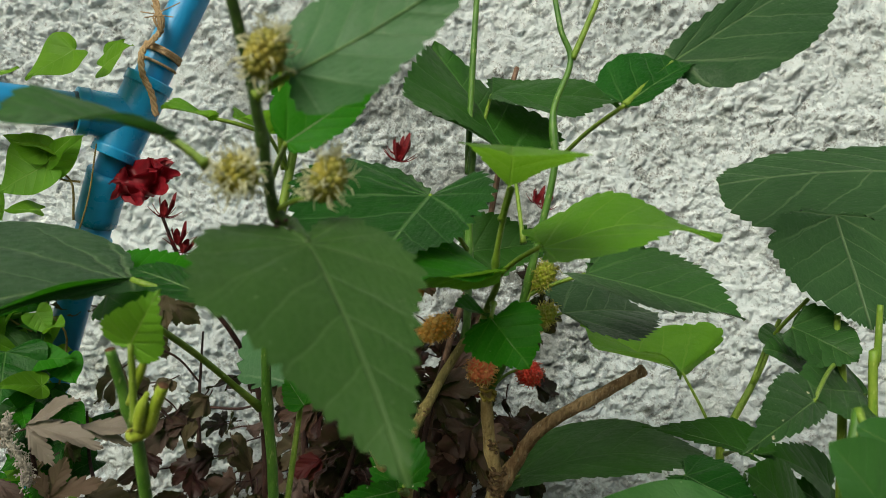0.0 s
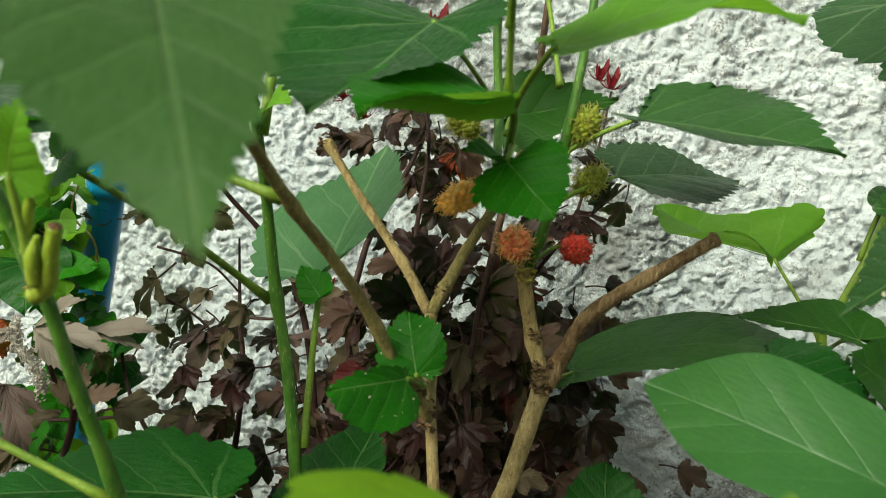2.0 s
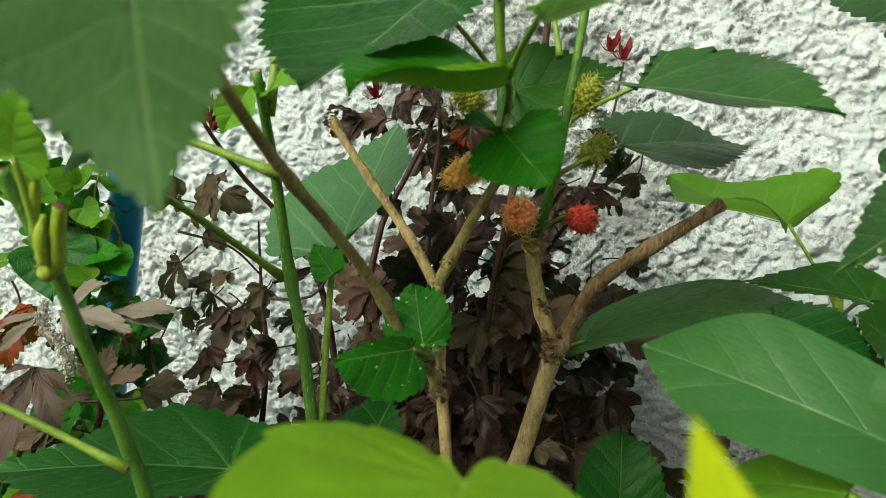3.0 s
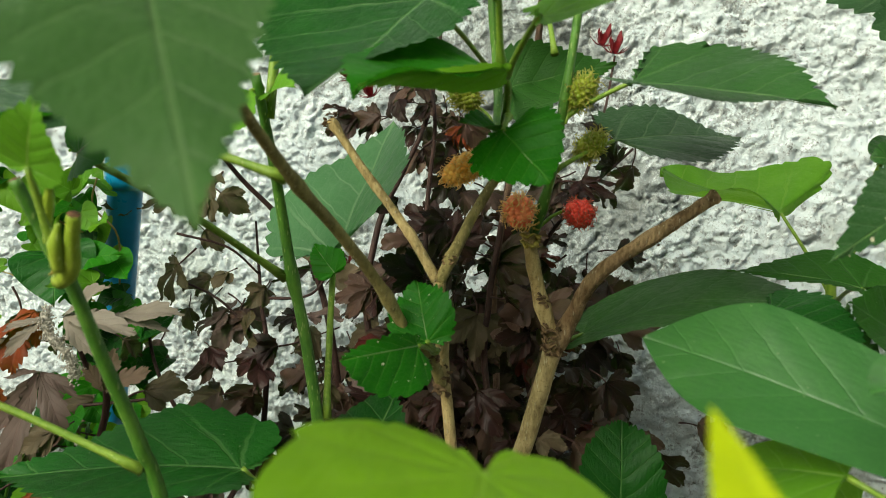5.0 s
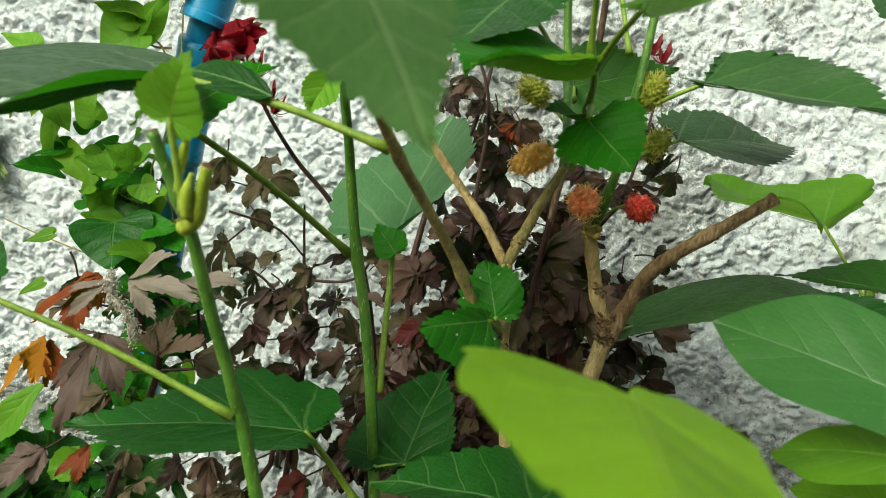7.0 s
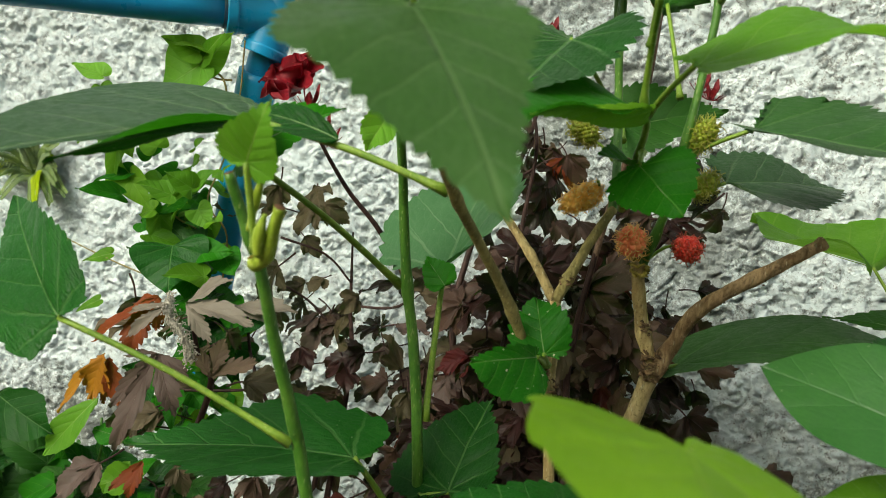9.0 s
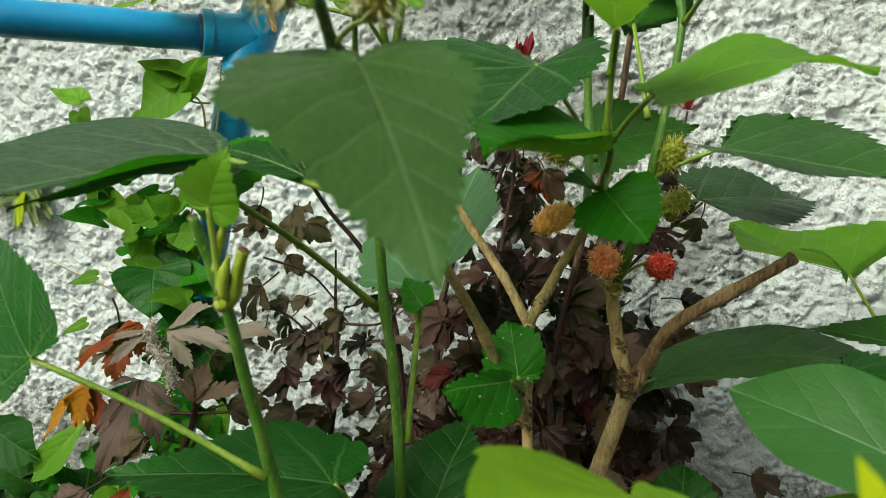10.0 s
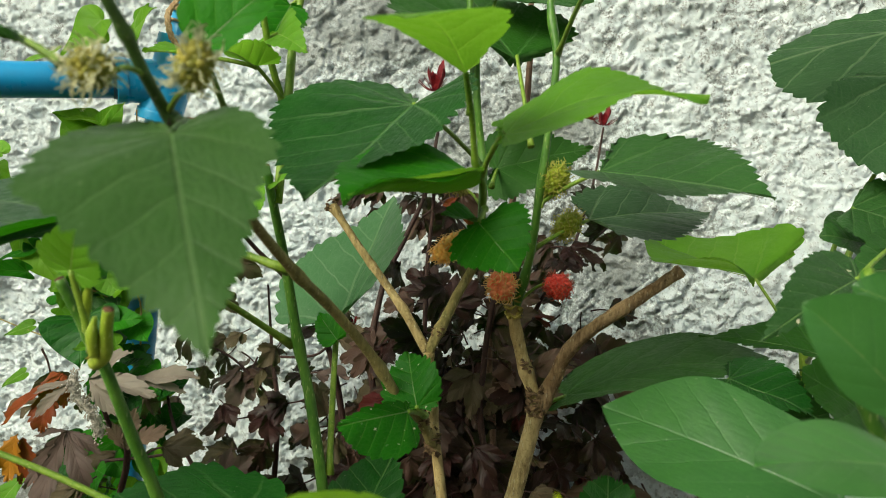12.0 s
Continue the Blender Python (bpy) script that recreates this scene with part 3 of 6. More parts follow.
def berry(plant, centre, way, length, width, skin, hairs, hair, label, drupelets=46, hair_count=70, stalk=None, droop=0.35):
    """A mulberry: small drupelets packed round a core, each with its withered styles."""
    rng = random.Random(int(centre[0] * 9000 + centre[2] * 7000))
    m = aim(centre, Vector(centre) + Vector(way), (0.1, -0.9, 0.5))
    bm, tufts = bmesh.new(), bmesh.new()
    drupelets = int(drupelets * 1.5)
    for i in range(drupelets):
        h = -1 + 2 * (i + 0.5) / drupelets
        a = i * 2.39996
        r = math.sqrt(max(0.0, 1 - h * h))
        n = Vector((r * math.cos(a), h, r * math.sin(a)))
        p = Vector((n.x * width / 2, n.y * length / 2, n.z * width / 2)) * rng.uniform(0.78, 0.88)
        size = (width + length) * 0.5 * 0.12 * rng.uniform(0.8, 1.2)
        bmesh.ops.create_icosphere(bm, subdivisions=2, radius=size, matrix=m @ Matrix.Translation(p) @ Matrix.Scale(1.25, 4, n))
    for i in range(hair_count):
        n = Vector((rng.gauss(0, 1), rng.gauss(0, 1), rng.gauss(0, 1))).normalized()
        p = Vector((n.x * width / 2, n.y * length / 2, n.z * width / 2)) * 0.95
        side = n.cross(Vector((rng.gauss(0, 1), rng.gauss(0, 1), rng.gauss(0, 1)))).normalized()
        reach = hair * rng.uniform(0.6, 1.3)
        q = [m @ p, m @ (p + n * reach * 0.6 + side * reach * 0.15), m @ (p + n * reach * 0.85 + side * reach * (droop + rng.uniform(0, 0.5)))]
        tube(tufts, q, 0.00034, 0.00018, 3, 2, caps=False)
    ob = part("berry", bm, skin, plant, label)
    part("style_tuft", tufts, hairs, ob)
    if stalk is not None:
        end = Vector(centre) - Vector(way).normalized() * length * 0.45
        part("stalk", tube(bmesh.new(), [stalk, Vector(stalk).lerp(end, 0.5) + Vector((0, 0, 0.0015)), end], 0.0009, 0.0008, 6, 4), STEM_LIME, ob)
    return ob


def node_scar(plant, where, r, material=None, count=9, label="", high=1.0):
    """A knotted node: crusty ridges and bud scales round a stem."""
    rng = random.Random(int(where[0] * 8123 + where[2] * 9177))
    bm = bmesh.new()
    for i in range(count * 2):
        a, h = rng.uniform(0, 6.28), rng.uniform(-1, 1) * r * high
        mm = Matrix.Translation(Vector(where) + Vector((math.cos(a) * r * 0.78, math.sin(a) * r * 0.78, h))) @ Euler((rng.uniform(-0.5, 0.5), rng.uniform(-0.5, 0.5), a)).to_matrix().to_4x4() @ Matrix.Diagonal((r * rng.uniform(0.16, 0.34), r * rng.uniform(0.3, 0.65), r * rng.uniform(0.07, 0.2), 1))
        bmesh.ops.create_icosphere(bm, subdivisions=2, radius=1.0, matrix=mm)
    for v in bm.verts:
        v.co += (v.co - Vector(where)) * 0.3 * noise.noise(v.co * 900)
    return part("bud_scar", bm, material or SCAR, plant, label)


# ---- ground and wall ----
def lattice(a, b, fine, a_far, b_far):
    """Grid lines: close together from a to b, wider and wider out to a_far and b_far."""
    lines = list(np.arange(a, b + fine / 2, fine))
    for start, end, way in ((a, a_far, -1), (b, b_far, 1)):
        x, step = start, fine
        while (end - x) * way > 0:
            step *= 1.35
            x += step * way
            lines.append(x if (end - x) * way > 0 else end)
    return np.array(sorted(lines))


def value_noise(x, y, size, seed):
    """Smooth noise of the given lump size, from 0 to 1."""
    rng = np.random.RandomState(seed)
    table = rng.rand(256, 256)
    u, v = x / size + 57.3, y / size + 31.7
    i, j = np.floor(u).astype(int), np.floor(v).astype(int)
    f, g = u - i, v - j
    f, g = f * f * (3 - 2 * f), g * g * (3 - 2 * g)
    at = lambda a, b: table[a % 256, b % 256]  # noqa: E731
    return (at(i, j) * (1 - f) + at(i + 1, j) * f) * (1 - g) + (at(i, j + 1) * (1 - f) + at(i + 1, j + 1) * f) * g


def sheet(name, xs, ys, place, material, flip=False):
    """A grid of faces as one mesh. place gives the corners from the two grid coordinates."""
    gx, gy = np.meshgrid(xs, ys)
    verts = np.stack(place(gx.ravel(), gy.ravel()), 1)
    nx, ny = len(xs), len(ys)
    i, j = np.meshgrid(np.arange(nx - 1), np.arange(ny - 1))
    q = (j * nx + i).ravel()
    faces = np.stack([q, q + 1, q + nx + 1, q + nx], 1)
    if flip:
        faces = faces[:, ::-1]
    data = bpy.data.meshes.new(name)
    data.from_pydata(verts.tolist(), [], faces.tolist())
    data.materials.append(material)
    data.polygons.foreach_set("use_smooth", [True] * len(data.polygons))
    return new(name, data)


def gradient_noise(x, y, size, seed):
    """Perlin noise of the given lump size, about -0.7 to 0.7."""
    turn = np.random.RandomState(seed).rand(256, 256) * 2 * math.pi
    gx, gy = np.cos(turn), np.sin(turn)
    u, v = x / size + 61.7, y / size + 43.1
    i, j = np.floor(u).astype(int), np.floor(v).astype(int)
    f, g = u - i, v - j
    corner = lambda a, b: gx[(i + a) % 256, (j + b) % 256] * (f - a) + gy[(i + a) % 256, (j + b) % 256] * (g - b)  # noqa: E731
    p, q = f**3 * (f * (6 * f - 15) + 10), g**3 * (g * (6 * g - 15) + 10)
    return (corner(0, 0) * (1 - p) + corner(1, 0) * p) * (1 - q) + (corner(0, 1) * (1 - p) + corner(1, 1) * p) * q


def wall_place(x, z):
    """Rough-cast: clots of thrown mortar, rounded on top, with sharp creases and pits between them."""
    wx = x + 0.009 * gradient_noise(x, z, 0.024, 11) + 0.004 * gradient_noise(x, z, 0.009, 21)
    wz = z + 0.009 * gradient_noise(x, z, 0.024, 12) + 0.004 * gradient_noise(x, z, 0.009, 22)
    clot = lambda size, seed: np.abs(gradient_noise(wx, wz, size, seed))  # noqa: E731
    strong = 0.55 + 0.9 * value_noise(x, z, 0.06, 7)
    h = 0.013 * clot(0.026, 1) + strong * (0.0105 * clot(0.0125, 2) + 0.0075 * clot(0.0070, 3)) + 0.0042 * clot(0.0042, 4)
    h += 0.006 * value_noise(x, z, 0.05, 5) + 0.014 * value_noise(x, z, 0.16, 6)
    h -= 0.006 * np.clip((value_noise(wx, wz, 0.013, 8) - 0.78) * 7, 0, 1)
    return x, 0.853 - 0.11 * x - h, z


wall = sheet("wall_north", lattice(-0.98, 0.48, 0.0015, -6.0, 6.0), lattice(0.33, 1.08, 0.0015, -0.05, 2.6), wall_place, WALL)
tagged(wall, "rough-cast plaster wall, whitewashed, stained and pitted", "wall", kind="structure")
bm = bmesh.new()
bmesh.ops.create_cube(bm, size=1.0, matrix=Matrix.Translation((0, 1.02, 1.27)) @ Matrix.Rotation(math.atan(-0.11), 4, "Z") @ Matrix.Diagonal((12.0, 0.25, 2.66, 1)))
tagged(part("wall_core", bm, WALL, None, smooth=False), "solid masonry behind the plaster face", "wall", kind="structure")


def ground_place(x, y):
    h = 0.02 * value_noise(x, y, 0.09, 8) + 0.012 * value_noise(x, y, 0.03, 9) + 0.05 * value_noise(x, y, 0.7, 10)
    return x, y, h * np.exp(-((x / 6) ** 2) - (y / 6) ** 2) - 0.03


ground = sheet("ground", lattice(-1.2, 1.2, 0.03, -300.0, 300.0), lattice(-0.6, 0.9, 0.03, -300.0, 300.0), ground_place, SOIL)
tagged(ground, "dark damp garden soil at the foot of the wall", "ground", kind="structure")

# unseen wall added behind the viewer, kept low so skylight reaches the plants
bm = bmesh.new()
bmesh.ops.create_cube(bm, size=1.0, matrix=Matrix.Translation((0, -2.3, 0.6)) @ Matrix.Diagonal((12.0, 0.2, 1.3, 1)))
tagged(part("wall_south", bm, UNSEEN_PLASTER, None, smooth=False), "plain low wall added behind the viewer, unseen", "wall", kind="structure")


# ---- the mulberry shrub ----
mulberry = thing("mulberry_shrub", "young mulberry shrub with cut-back brown branches, serrated green leaves and berries", "shrub")

# trunk, fork and the pruned branches
stem(mulberry, "trunk", [(-0.025, 0.482, -0.030), (-0.0055, 0.4724, 0.4600), (0.0335, 0.452, 0.616), (0.0469, 0.445, 0.6696)], 0.0058, 0.0043, STEM_TRUNK, "smooth olive-tan trunk that forks", 14, 10, 0.05, ((0.95, 1.12, 0.04),))
stem(mulberry, "branch", [(0.047, 0.445, 0.6653), (0.0394, 0.443, 0.6885), (0.0343, 0.438, 0.7117), (0.0329, 0.434, 0.7251)], 0.0037, 0.0032, STEM_TAN, "tan branch with a knobbly top", 12, 8, 0.14, ((0.3, 1.2, 0.08), (0.62, 1.12, 0.06), (0.98, 1.35, 0.1)), seed=3)
stem(mulberry, "branch", [(0.0465, 0.446, 0.665), (0.0548, 0.443, 0.6825), (0.0643, 0.438, 0.7016), (0.0789, 0.434, 0.7153), (0.0944, 0.432, 0.7262), (0.1094, 0.433, 0.7366), (0.1204, 0.434, 0.7442)], 0.0042, 0.0029, STEM_CUT, "rough brown cut-off branch with a dried end", 14, 8, 0.2, ((0.06, 1.25, 0.06), (0.62, 1.12, 0.04), (0.98, 1.22, 0.02)), CUT_WOOD, 5)
node_scar(mulberry, (0.0448, 0.441, 0.6704), 0.0051, None, 16, "", 1.5)
node_scar(mulberry, (0.0405, 0.44, 0.6905), 0.0037, None, 7)
node_scar(mulberry, (0.0934, 0.431, 0.7219), 0.0018, None, 5)
node_scar(mulberry, (0.0335, 0.432, 0.7247), 0.0048, LICHEN, 16, "crusty yellow-brown bud scales", 1.3)
stem(mulberry, "branch", [(0.032, 0.431, -0.030), (0.014, 0.420, 0.420), (-0.0005, 0.41, 0.609), (-0.0044, 0.405, 0.6584), (-0.0055, 0.4, 0.686), (-0.0057, 0.395, 0.7062)], 0.0031, 0.0024, STEM_TAN, "thin tan branch with crusty nodes", 12, 8, 0.12, ((0.72, 1.3, 0.04), (0.99, 1.25, 0.03)), seed=7)
node_scar(mulberry, (-0.0052, 0.401, 0.6594), 0.0045, None, 14, "", 1.6)
stem(mulberry, "branch", [(-0.0067, 0.395, 0.7059), (-0.0178, 0.4, 0.7231), (-0.0311, 0.407, 0.7391), (-0.0488, 0.413, 0.761), (-0.0617, 0.418, 0.7782)], 0.0024, 0.0019, STEM_TAN, "slender tan twig, cut at its top", 10, 8, 0.12, ((0.3, 1.25, 0.03), (0.6, 1.2, 0.03), (0.97, 1.5, 0.05)), CUT_DARK, 9)
node_scar(mulberry, (-0.062, 0.418, 0.7782), 0.0034, None, 9)
stem(mulberry, "branch", [(-0.0057, 0.395, 0.7054), (0.0003, 0.4, 0.7185), (0.0079, 0.41, 0.7347), (0.0172, 0.42, 0.7516)], 0.0027, 0.0023, STEM_BROWN, "brown twig", 10, 8, 0.12, ((0.28, 1.3, 0.05),), seed=11)
node_scar(mulberry, (-0.0012, 0.398, 0.7154), 0.0034, None, 9)
# the stem that leans out towards the viewer
stem(mulberry, "branch", [(-0.0053, 0.402, 0.6564), (-0.0087, 0.392, 0.6707), (-0.0145, 0.38, 0.6807), (-0.0248, 0.36, 0.709), (-0.0354, 0.335, 0.7342), (-0.0415, 0.305, 0.7536), (-0.0462, 0.268, 0.7791), (-0.046, 0.232, 0.803)], 0.0029, 0.0017, STEM_BROWN, "leaning brown-green twig", 10, 10, 0.10, ((0.4, 1.3, 0.02), (0.7, 1.3, 0.02)), seed=13)
node_scar(mulberry, (-0.009, 0.39, 0.6724), 0.0043, None, 12)
stem(mulberry, "branch", [(-0.046, 0.232, 0.803), (-0.0514, 0.232, 0.8054), (-0.0525, 0.221, 0.8158), (-0.053, 0.214, 0.8243), (-0.0538, 0.208, 0.8309), (-0.0553, 0.2, 0.8417), (-0.0583, 0.188, 0.8567), (-0.0593, 0.182, 0.8653)], 0.0018, 0.0015, STEM_SHOOT, "dark green shoot", 10, 8, 0.06, ((0.12, 1.5, 0.05), (0.45, 1.35, 0.04)), seed=14)
node_scar(mulberry, (-0.0495, 0.231, 0.8025), 0.0021, STEM_DARK, 5)
# green upright stems
stem(mulberry, "stem", [(-0.049, 0.447, -0.030), (-0.065, 0.447, 0.420), (-0.0769, 0.447, 0.5894), (-0.0854, 0.447, 0.6619), (-0.092, 0.446, 0.6975), (-0.0954, 0.438, 0.7397), (-0.095, 0.43, 0.7566), (-0.0956, 0.41, 0.7995)], 0.0037, 0.0024, STEM_GREEN, "green upright stem, cut at its top", 12, 8, 0.05, ((0.57, 1.3, 0.03),), CUT_WOOD, 15)
stem(mulberry, "stem", [(-0.0932, 0.42, 0.7795), (-0.0891, 0.43, 0.8444), (-0.0897, 0.44, 0.874), (-0.0861, 0.45, 0.9076), (-0.0839, 0.46, 0.9487)], 0.0026, 0.002, STEM_LIME, "young yellow-green shoot", 10, 8, 0.05)
stem(mulberry, "stem", [(-0.0932, 0.43, 0.8353), (-0.0953, 0.42, 0.8551), (-0.0946, 0.41, 0.8737), (-0.0954, 0.4, 0.8996)], 0.0021, 0.0017, STEM_LIME, "young yellow-green shoot", 10, 8, 0.05)
stem(mulberry, "stem", [(-0.019, 0.372, -0.030), (-0.060, 0.337, 0.420), (-0.0895, 0.305, 0.6250), (-0.0945, 0.296, 0.6614), (-0.0986, 0.283, 0.6949), (-0.1007, 0.272, 0.7212), (-0.1043, 0.266, 0.7371), (-0.1083, 0.259, 0.7546)], 0.0030, 0.0018, STEM_GREEN, "green stem cut slantwise at its top", 12, 8, 0.05, ((0.42, 1.08, 0.012), (0.82, 1.3, 0.03)), CUT_DARK, 17)
stem(mulberry, "stem", [(-0.1005, 0.2660, 0.7242), (-0.0942, 0.2620, 0.7290), (-0.0907, 0.2580, 0.7375), (-0.0876, 0.2550, 0.7451)], 0.0026, 0.0019, STEM_BUD, "short yellow-green stub with a dried tip", 12, 6, 0.06, ((0.25, 1.18, 0.25),), CUT_DARK, 18)
stem(mulberry, "stem", [(-0.0961, 0.2590, 0.7284), (-0.0945, 0.2560, 0.7367), (-0.0926, 0.2550, 0.7423)], 0.0016, 0.0008, STEM_BUD, "pale folded bud", 10, 6, 0.1, ((0.45, 1.7, 0.3),), seed=19)
stem(mulberry, "stem", [(-0.1011, 0.2620, 0.7362), (-0.0976, 0.2580, 0.7460), (-0.0946, 0.2550, 0.7531)], 0.0012, 0.0010, STEM_BUD, "pale folded bud", 10, 6, 0.1, ((0.6, 1.6, 0.25),), seed=20)
node_scar(mulberry, (-0.0993, 0.263, 0.729), 0.0021, LICHEN, 7)
stem(mulberry, "stem", [(0.0348, 0.434, 0.7232), (0.0397, 0.43, 0.7399), (0.0439, 0.425, 0.7573), (0.0477, 0.42, 0.7842), (0.0523, 0.42, 0.8167), (0.056, 0.42, 0.8521), (0.0529, 0.425, 0.8823), (0.0602, 0.43, 0.9117), (0.0528, 0.432, 0.9306), (0.0456, 0.44, 0.9615)], 0.0024, 0.0015, STEM_GREEN, "green leafy stem", 12, 8, 0.05, ((0.1, 1.3, 0.04), (0.35, 1.2, 0.03), (0.62, 1.4, 0.03)), seed=21)
stem(mulberry, "stem", [(0.061, 0.43, 0.9134), (0.0663, 0.43, 0.9299), (0.0741, 0.435, 0.9563), (0.0799, 0.44, 0.9879)], 0.0019, 0.0014, STEM_LIME, "young side shoot", 9, 8, 0.05, seed=22)
stem(mulberry, "stem", [(0.0167, 0.42, 0.7503), (0.0172, 0.425, 0.7661), (0.0154, 0.45, 0.7979), (0.0123, 0.45, 0.8321), (0.0114, 0.45, 0.863), (0.0097, 0.455, 0.8485), (0.0058, 0.46, 0.9202), (0.0043, 0.465, 0.9592)], 0.0024, 0.0018, STEM_GREEN, "dark green stem", 12, 8, 0.05, ((0.3, 1.25, 0.03),), seed=23)
stem(mulberry, "stem", [(0.0209, 0.4, 0.7517), (0.0239, 0.37, 0.7731), (0.0264, 0.352, 0.7866), (0.0241, 0.345, 0.796), (0.0243, 0.33, 0.8143), (0.0251, 0.309, 0.8272)], 0.0018, 0.0011, STEM_LIME, "slim yellow-green shoot", 9, 8, 0.05, ((0.6, 1.5, 0.04),), seed=24)

# large leaves
leaf(mulberry, (-0.0359, 0.2044, 0.7978), (-0.0018, 0.1541, 0.7511), (0.15, -0.616, 0.773), (0.0232, 0.0341), LEAF_SOFT, 25.4, (6.0, 5.3), (0.193, 0.279, 0.53), (-0.046, 0.232, 0.803), "large dark green heart-shaped leaf hanging from its shoot", 26, 0.045, 0.03, stalk=STEM_SHOOT)
leaf(mulberry, (-0.009, 0.3779, 0.8257), (-0.0358, 0.3014, 0.7798), (-0.117, -0.48, 0.869), (0.0337, 0.0679), LEAF_DEEP, -0.3, (9.0, 6.4), (0.268, 0.162, 0.16), (0.0139, 0.45, 0.801), "dark green serrated leaf with pale veins", 24, 0.06, 0.03)
leaf(mulberry, (0.0231, 0.345, 0.7924), (-0.0167, 0.287, 0.7806), (0.064, -0.241, 0.968), (0.0094, 0.0345), LEAF_MID, 20, 15.3, "broad", (0.0256, 0.348, 0.7909), "folded green leaf showing its paler side", 18, 0.05, 0.06)
leaf(mulberry, (0.0388, 0.3062, 0.8051), (0.112, 0.3107, 0.8168), (-0.14, -0.224, 0.965), (0.0329, 0.0283), LEAF_LIME, 36.7, (14.2, 0.2), (0.009, 0.399, 0.0), (0.0263, 0.346, 0.7913), "thin lime-green young leaf lit from behind", 18, 0.05, 0.05)
leaf(mulberry, (0.0273, 0.3380, 0.7918), (-0.0148, 0.2880, 0.7829), (0.05, -0.75, -0.65), (0.009, 0.004), LEAF_LIME, -14, 6, (0.02, 0.3, 0.4), None, "lime-green underside of a folded leaf", 16, 0.06, 0.06, ribbed=False)
leaf(mulberry, (-0.0730, 0.4600, 0.6981), (-0.0878, 0.4700, 0.7122), (-0.2, -0.8, 0.55), (0.010, 0.011), LEAF_MID, 24, 12, (0.06, 0.3, 0.3), None, "bright curled base of the upright leaf", 12, 0.05, 0.06)
leaf(mulberry, (0.0243, 0.3116, 0.828), (0.01758, 0.2333, 0.831), (0.0152, 0.0377, 0.999), (0.0263, 0.0183), LEAF_LIME, 44.2, 0.7, "fan", (0.0237, 0.33, 0.8154), "thin lime-green young leaf seen from below", 10, 0.03, 0.012, ribbed=False)
leaf(mulberry, (0.0251, 0.3481, 0.7709), (0.0431, 0.3336, 0.7525), (-0.1, -0.826, 0.555), (0.0191, 0.0191), LEAF_MID, 7.7, (7.8, 6.4), (0.031, 0.333, 0.05), (0.0262, 0.36, 0.7769), "small round bright green leaf", 14, 0.05, 0.04)
leaf(mulberry, (0.024, 0.362, 0.7703), (0.0079, 0.352, 0.7741), (0.0, -0.35, 1.0), 0.022, LEAF_MID, 20, 20, "broad", (0.0249, 0.365, 0.7718), "", 12, 0.05, 0.05)
leaf(mulberry, (0.0775, 0.4118, 0.7946), (0.1516, 0.3771, 0.7807), (-0.018, -0.404, 0.914), (0.0436, 0.0459), LEAF_DARK, 7.6, (13.0, 18.6), (0.021, 0.417, 0.26), (0.0478, 0.422, 0.7791), "grey-green serrated leaf held level", 22, 0.06, 0.025)
leaf(mulberry, (0.0731, 0.4515, 0.7696), (0.1472, 0.5097, 0.7733), (0.254, -0.38, 0.89), (0.0285, 0.037), LEAF_GREY, 7.7, (12.3, 12.8), (-0.013, 0.311, 0.21), (0.0446, 0.43, 0.7552), "dull dark green serrated leaf", 22, 0.06, 0.03)
leaf(mulberry, (0.0186, 0.5, 0.7998), (0.0769, 0.5, 0.8121), (0.0, -0.9, 0.5), 0.05, LEAF_DULL, 18, 12, "heart", (0.0192, 0.46, 0.7886), "dull dark leaf behind the stems", 20, 0.05, 0.05)
leaf(mulberry, (0.1904, 0.5818, 0.7258), (0.1216, 0.6471, 0.7481), (0.037, -0.288, 0.957), (0.0689, 0.0705), LEAF_LIME, -5.1, (24.6, 15.0), (0.0, 0.197, 0.0), (0.2186, 0.566, 0.6753), "broad lime-green leaf lit through", 12, 0.045, 0.05)
leaf(mulberry, (0.0614, 0.4702, 0.6669), (0.1904, 0.453, 0.6854), (-0.148, -0.044, 0.988), (0.0941, 0.0338), LEAF_DULL, 44.9, (-2.0, -0.2), (0.048, 0.33, 0.11), (0.0487, 0.45, 0.6653), "long dull green ribbed leaf hanging low", 24, 0.05, 0.02)
leaf(mulberry, (-0.0763, 0.4703, 0.7071), (-0.0607, 0.5629, 0.7835), (-0.465, -0.515, 0.72), (0.053, 0.0638), LEAF_PALE, 2.0, (27.7, 27.6), (0.022, 0.279, 0.38), (-0.076, 0.45, 0.6197), "upright serrated leaf with pale veins", 22, 0.05, 0.03, thick=0.0018)
leaf(mulberry, (-0.0068, 0.37, 0.6843), (-0.0136, 0.384, 0.7069), (-0.0852, -0.858, 0.506), (0.0147, 0.0140), LEAF_BITTEN, 24, 6.3, "round", (-0.0056, 0.385, 0.6764), "small bitten leaf with pale insect marks", 14, 0.06, 0.06)
leaf(mulberry, (-0.0094, 0.362, 0.6844), (-0.0348, 0.335, 0.6843), (0.682, -0.643, 0.348), (0.0185, 0.0058), LEAF_BITTEN, 26, 6.3, "round", (-0.0064, 0.385, 0.6763), "small bitten leaf with pale insect marks", 14, 0.06, 0.06)
leaf(mulberry, (-0.1215, 0.3037, 0.775), (-0.1946, 0.2135, 0.7451), (0.00574, -0.318, 0.948), (0.0070, 0.0885), LEAF_GREY, 14.3, (-15.0, 0.5), "heart", (-0.0437, 0.305, 0.7541), "large level leaf, one half folded down", 26, 0.022, 0.012, thick=0.0014)
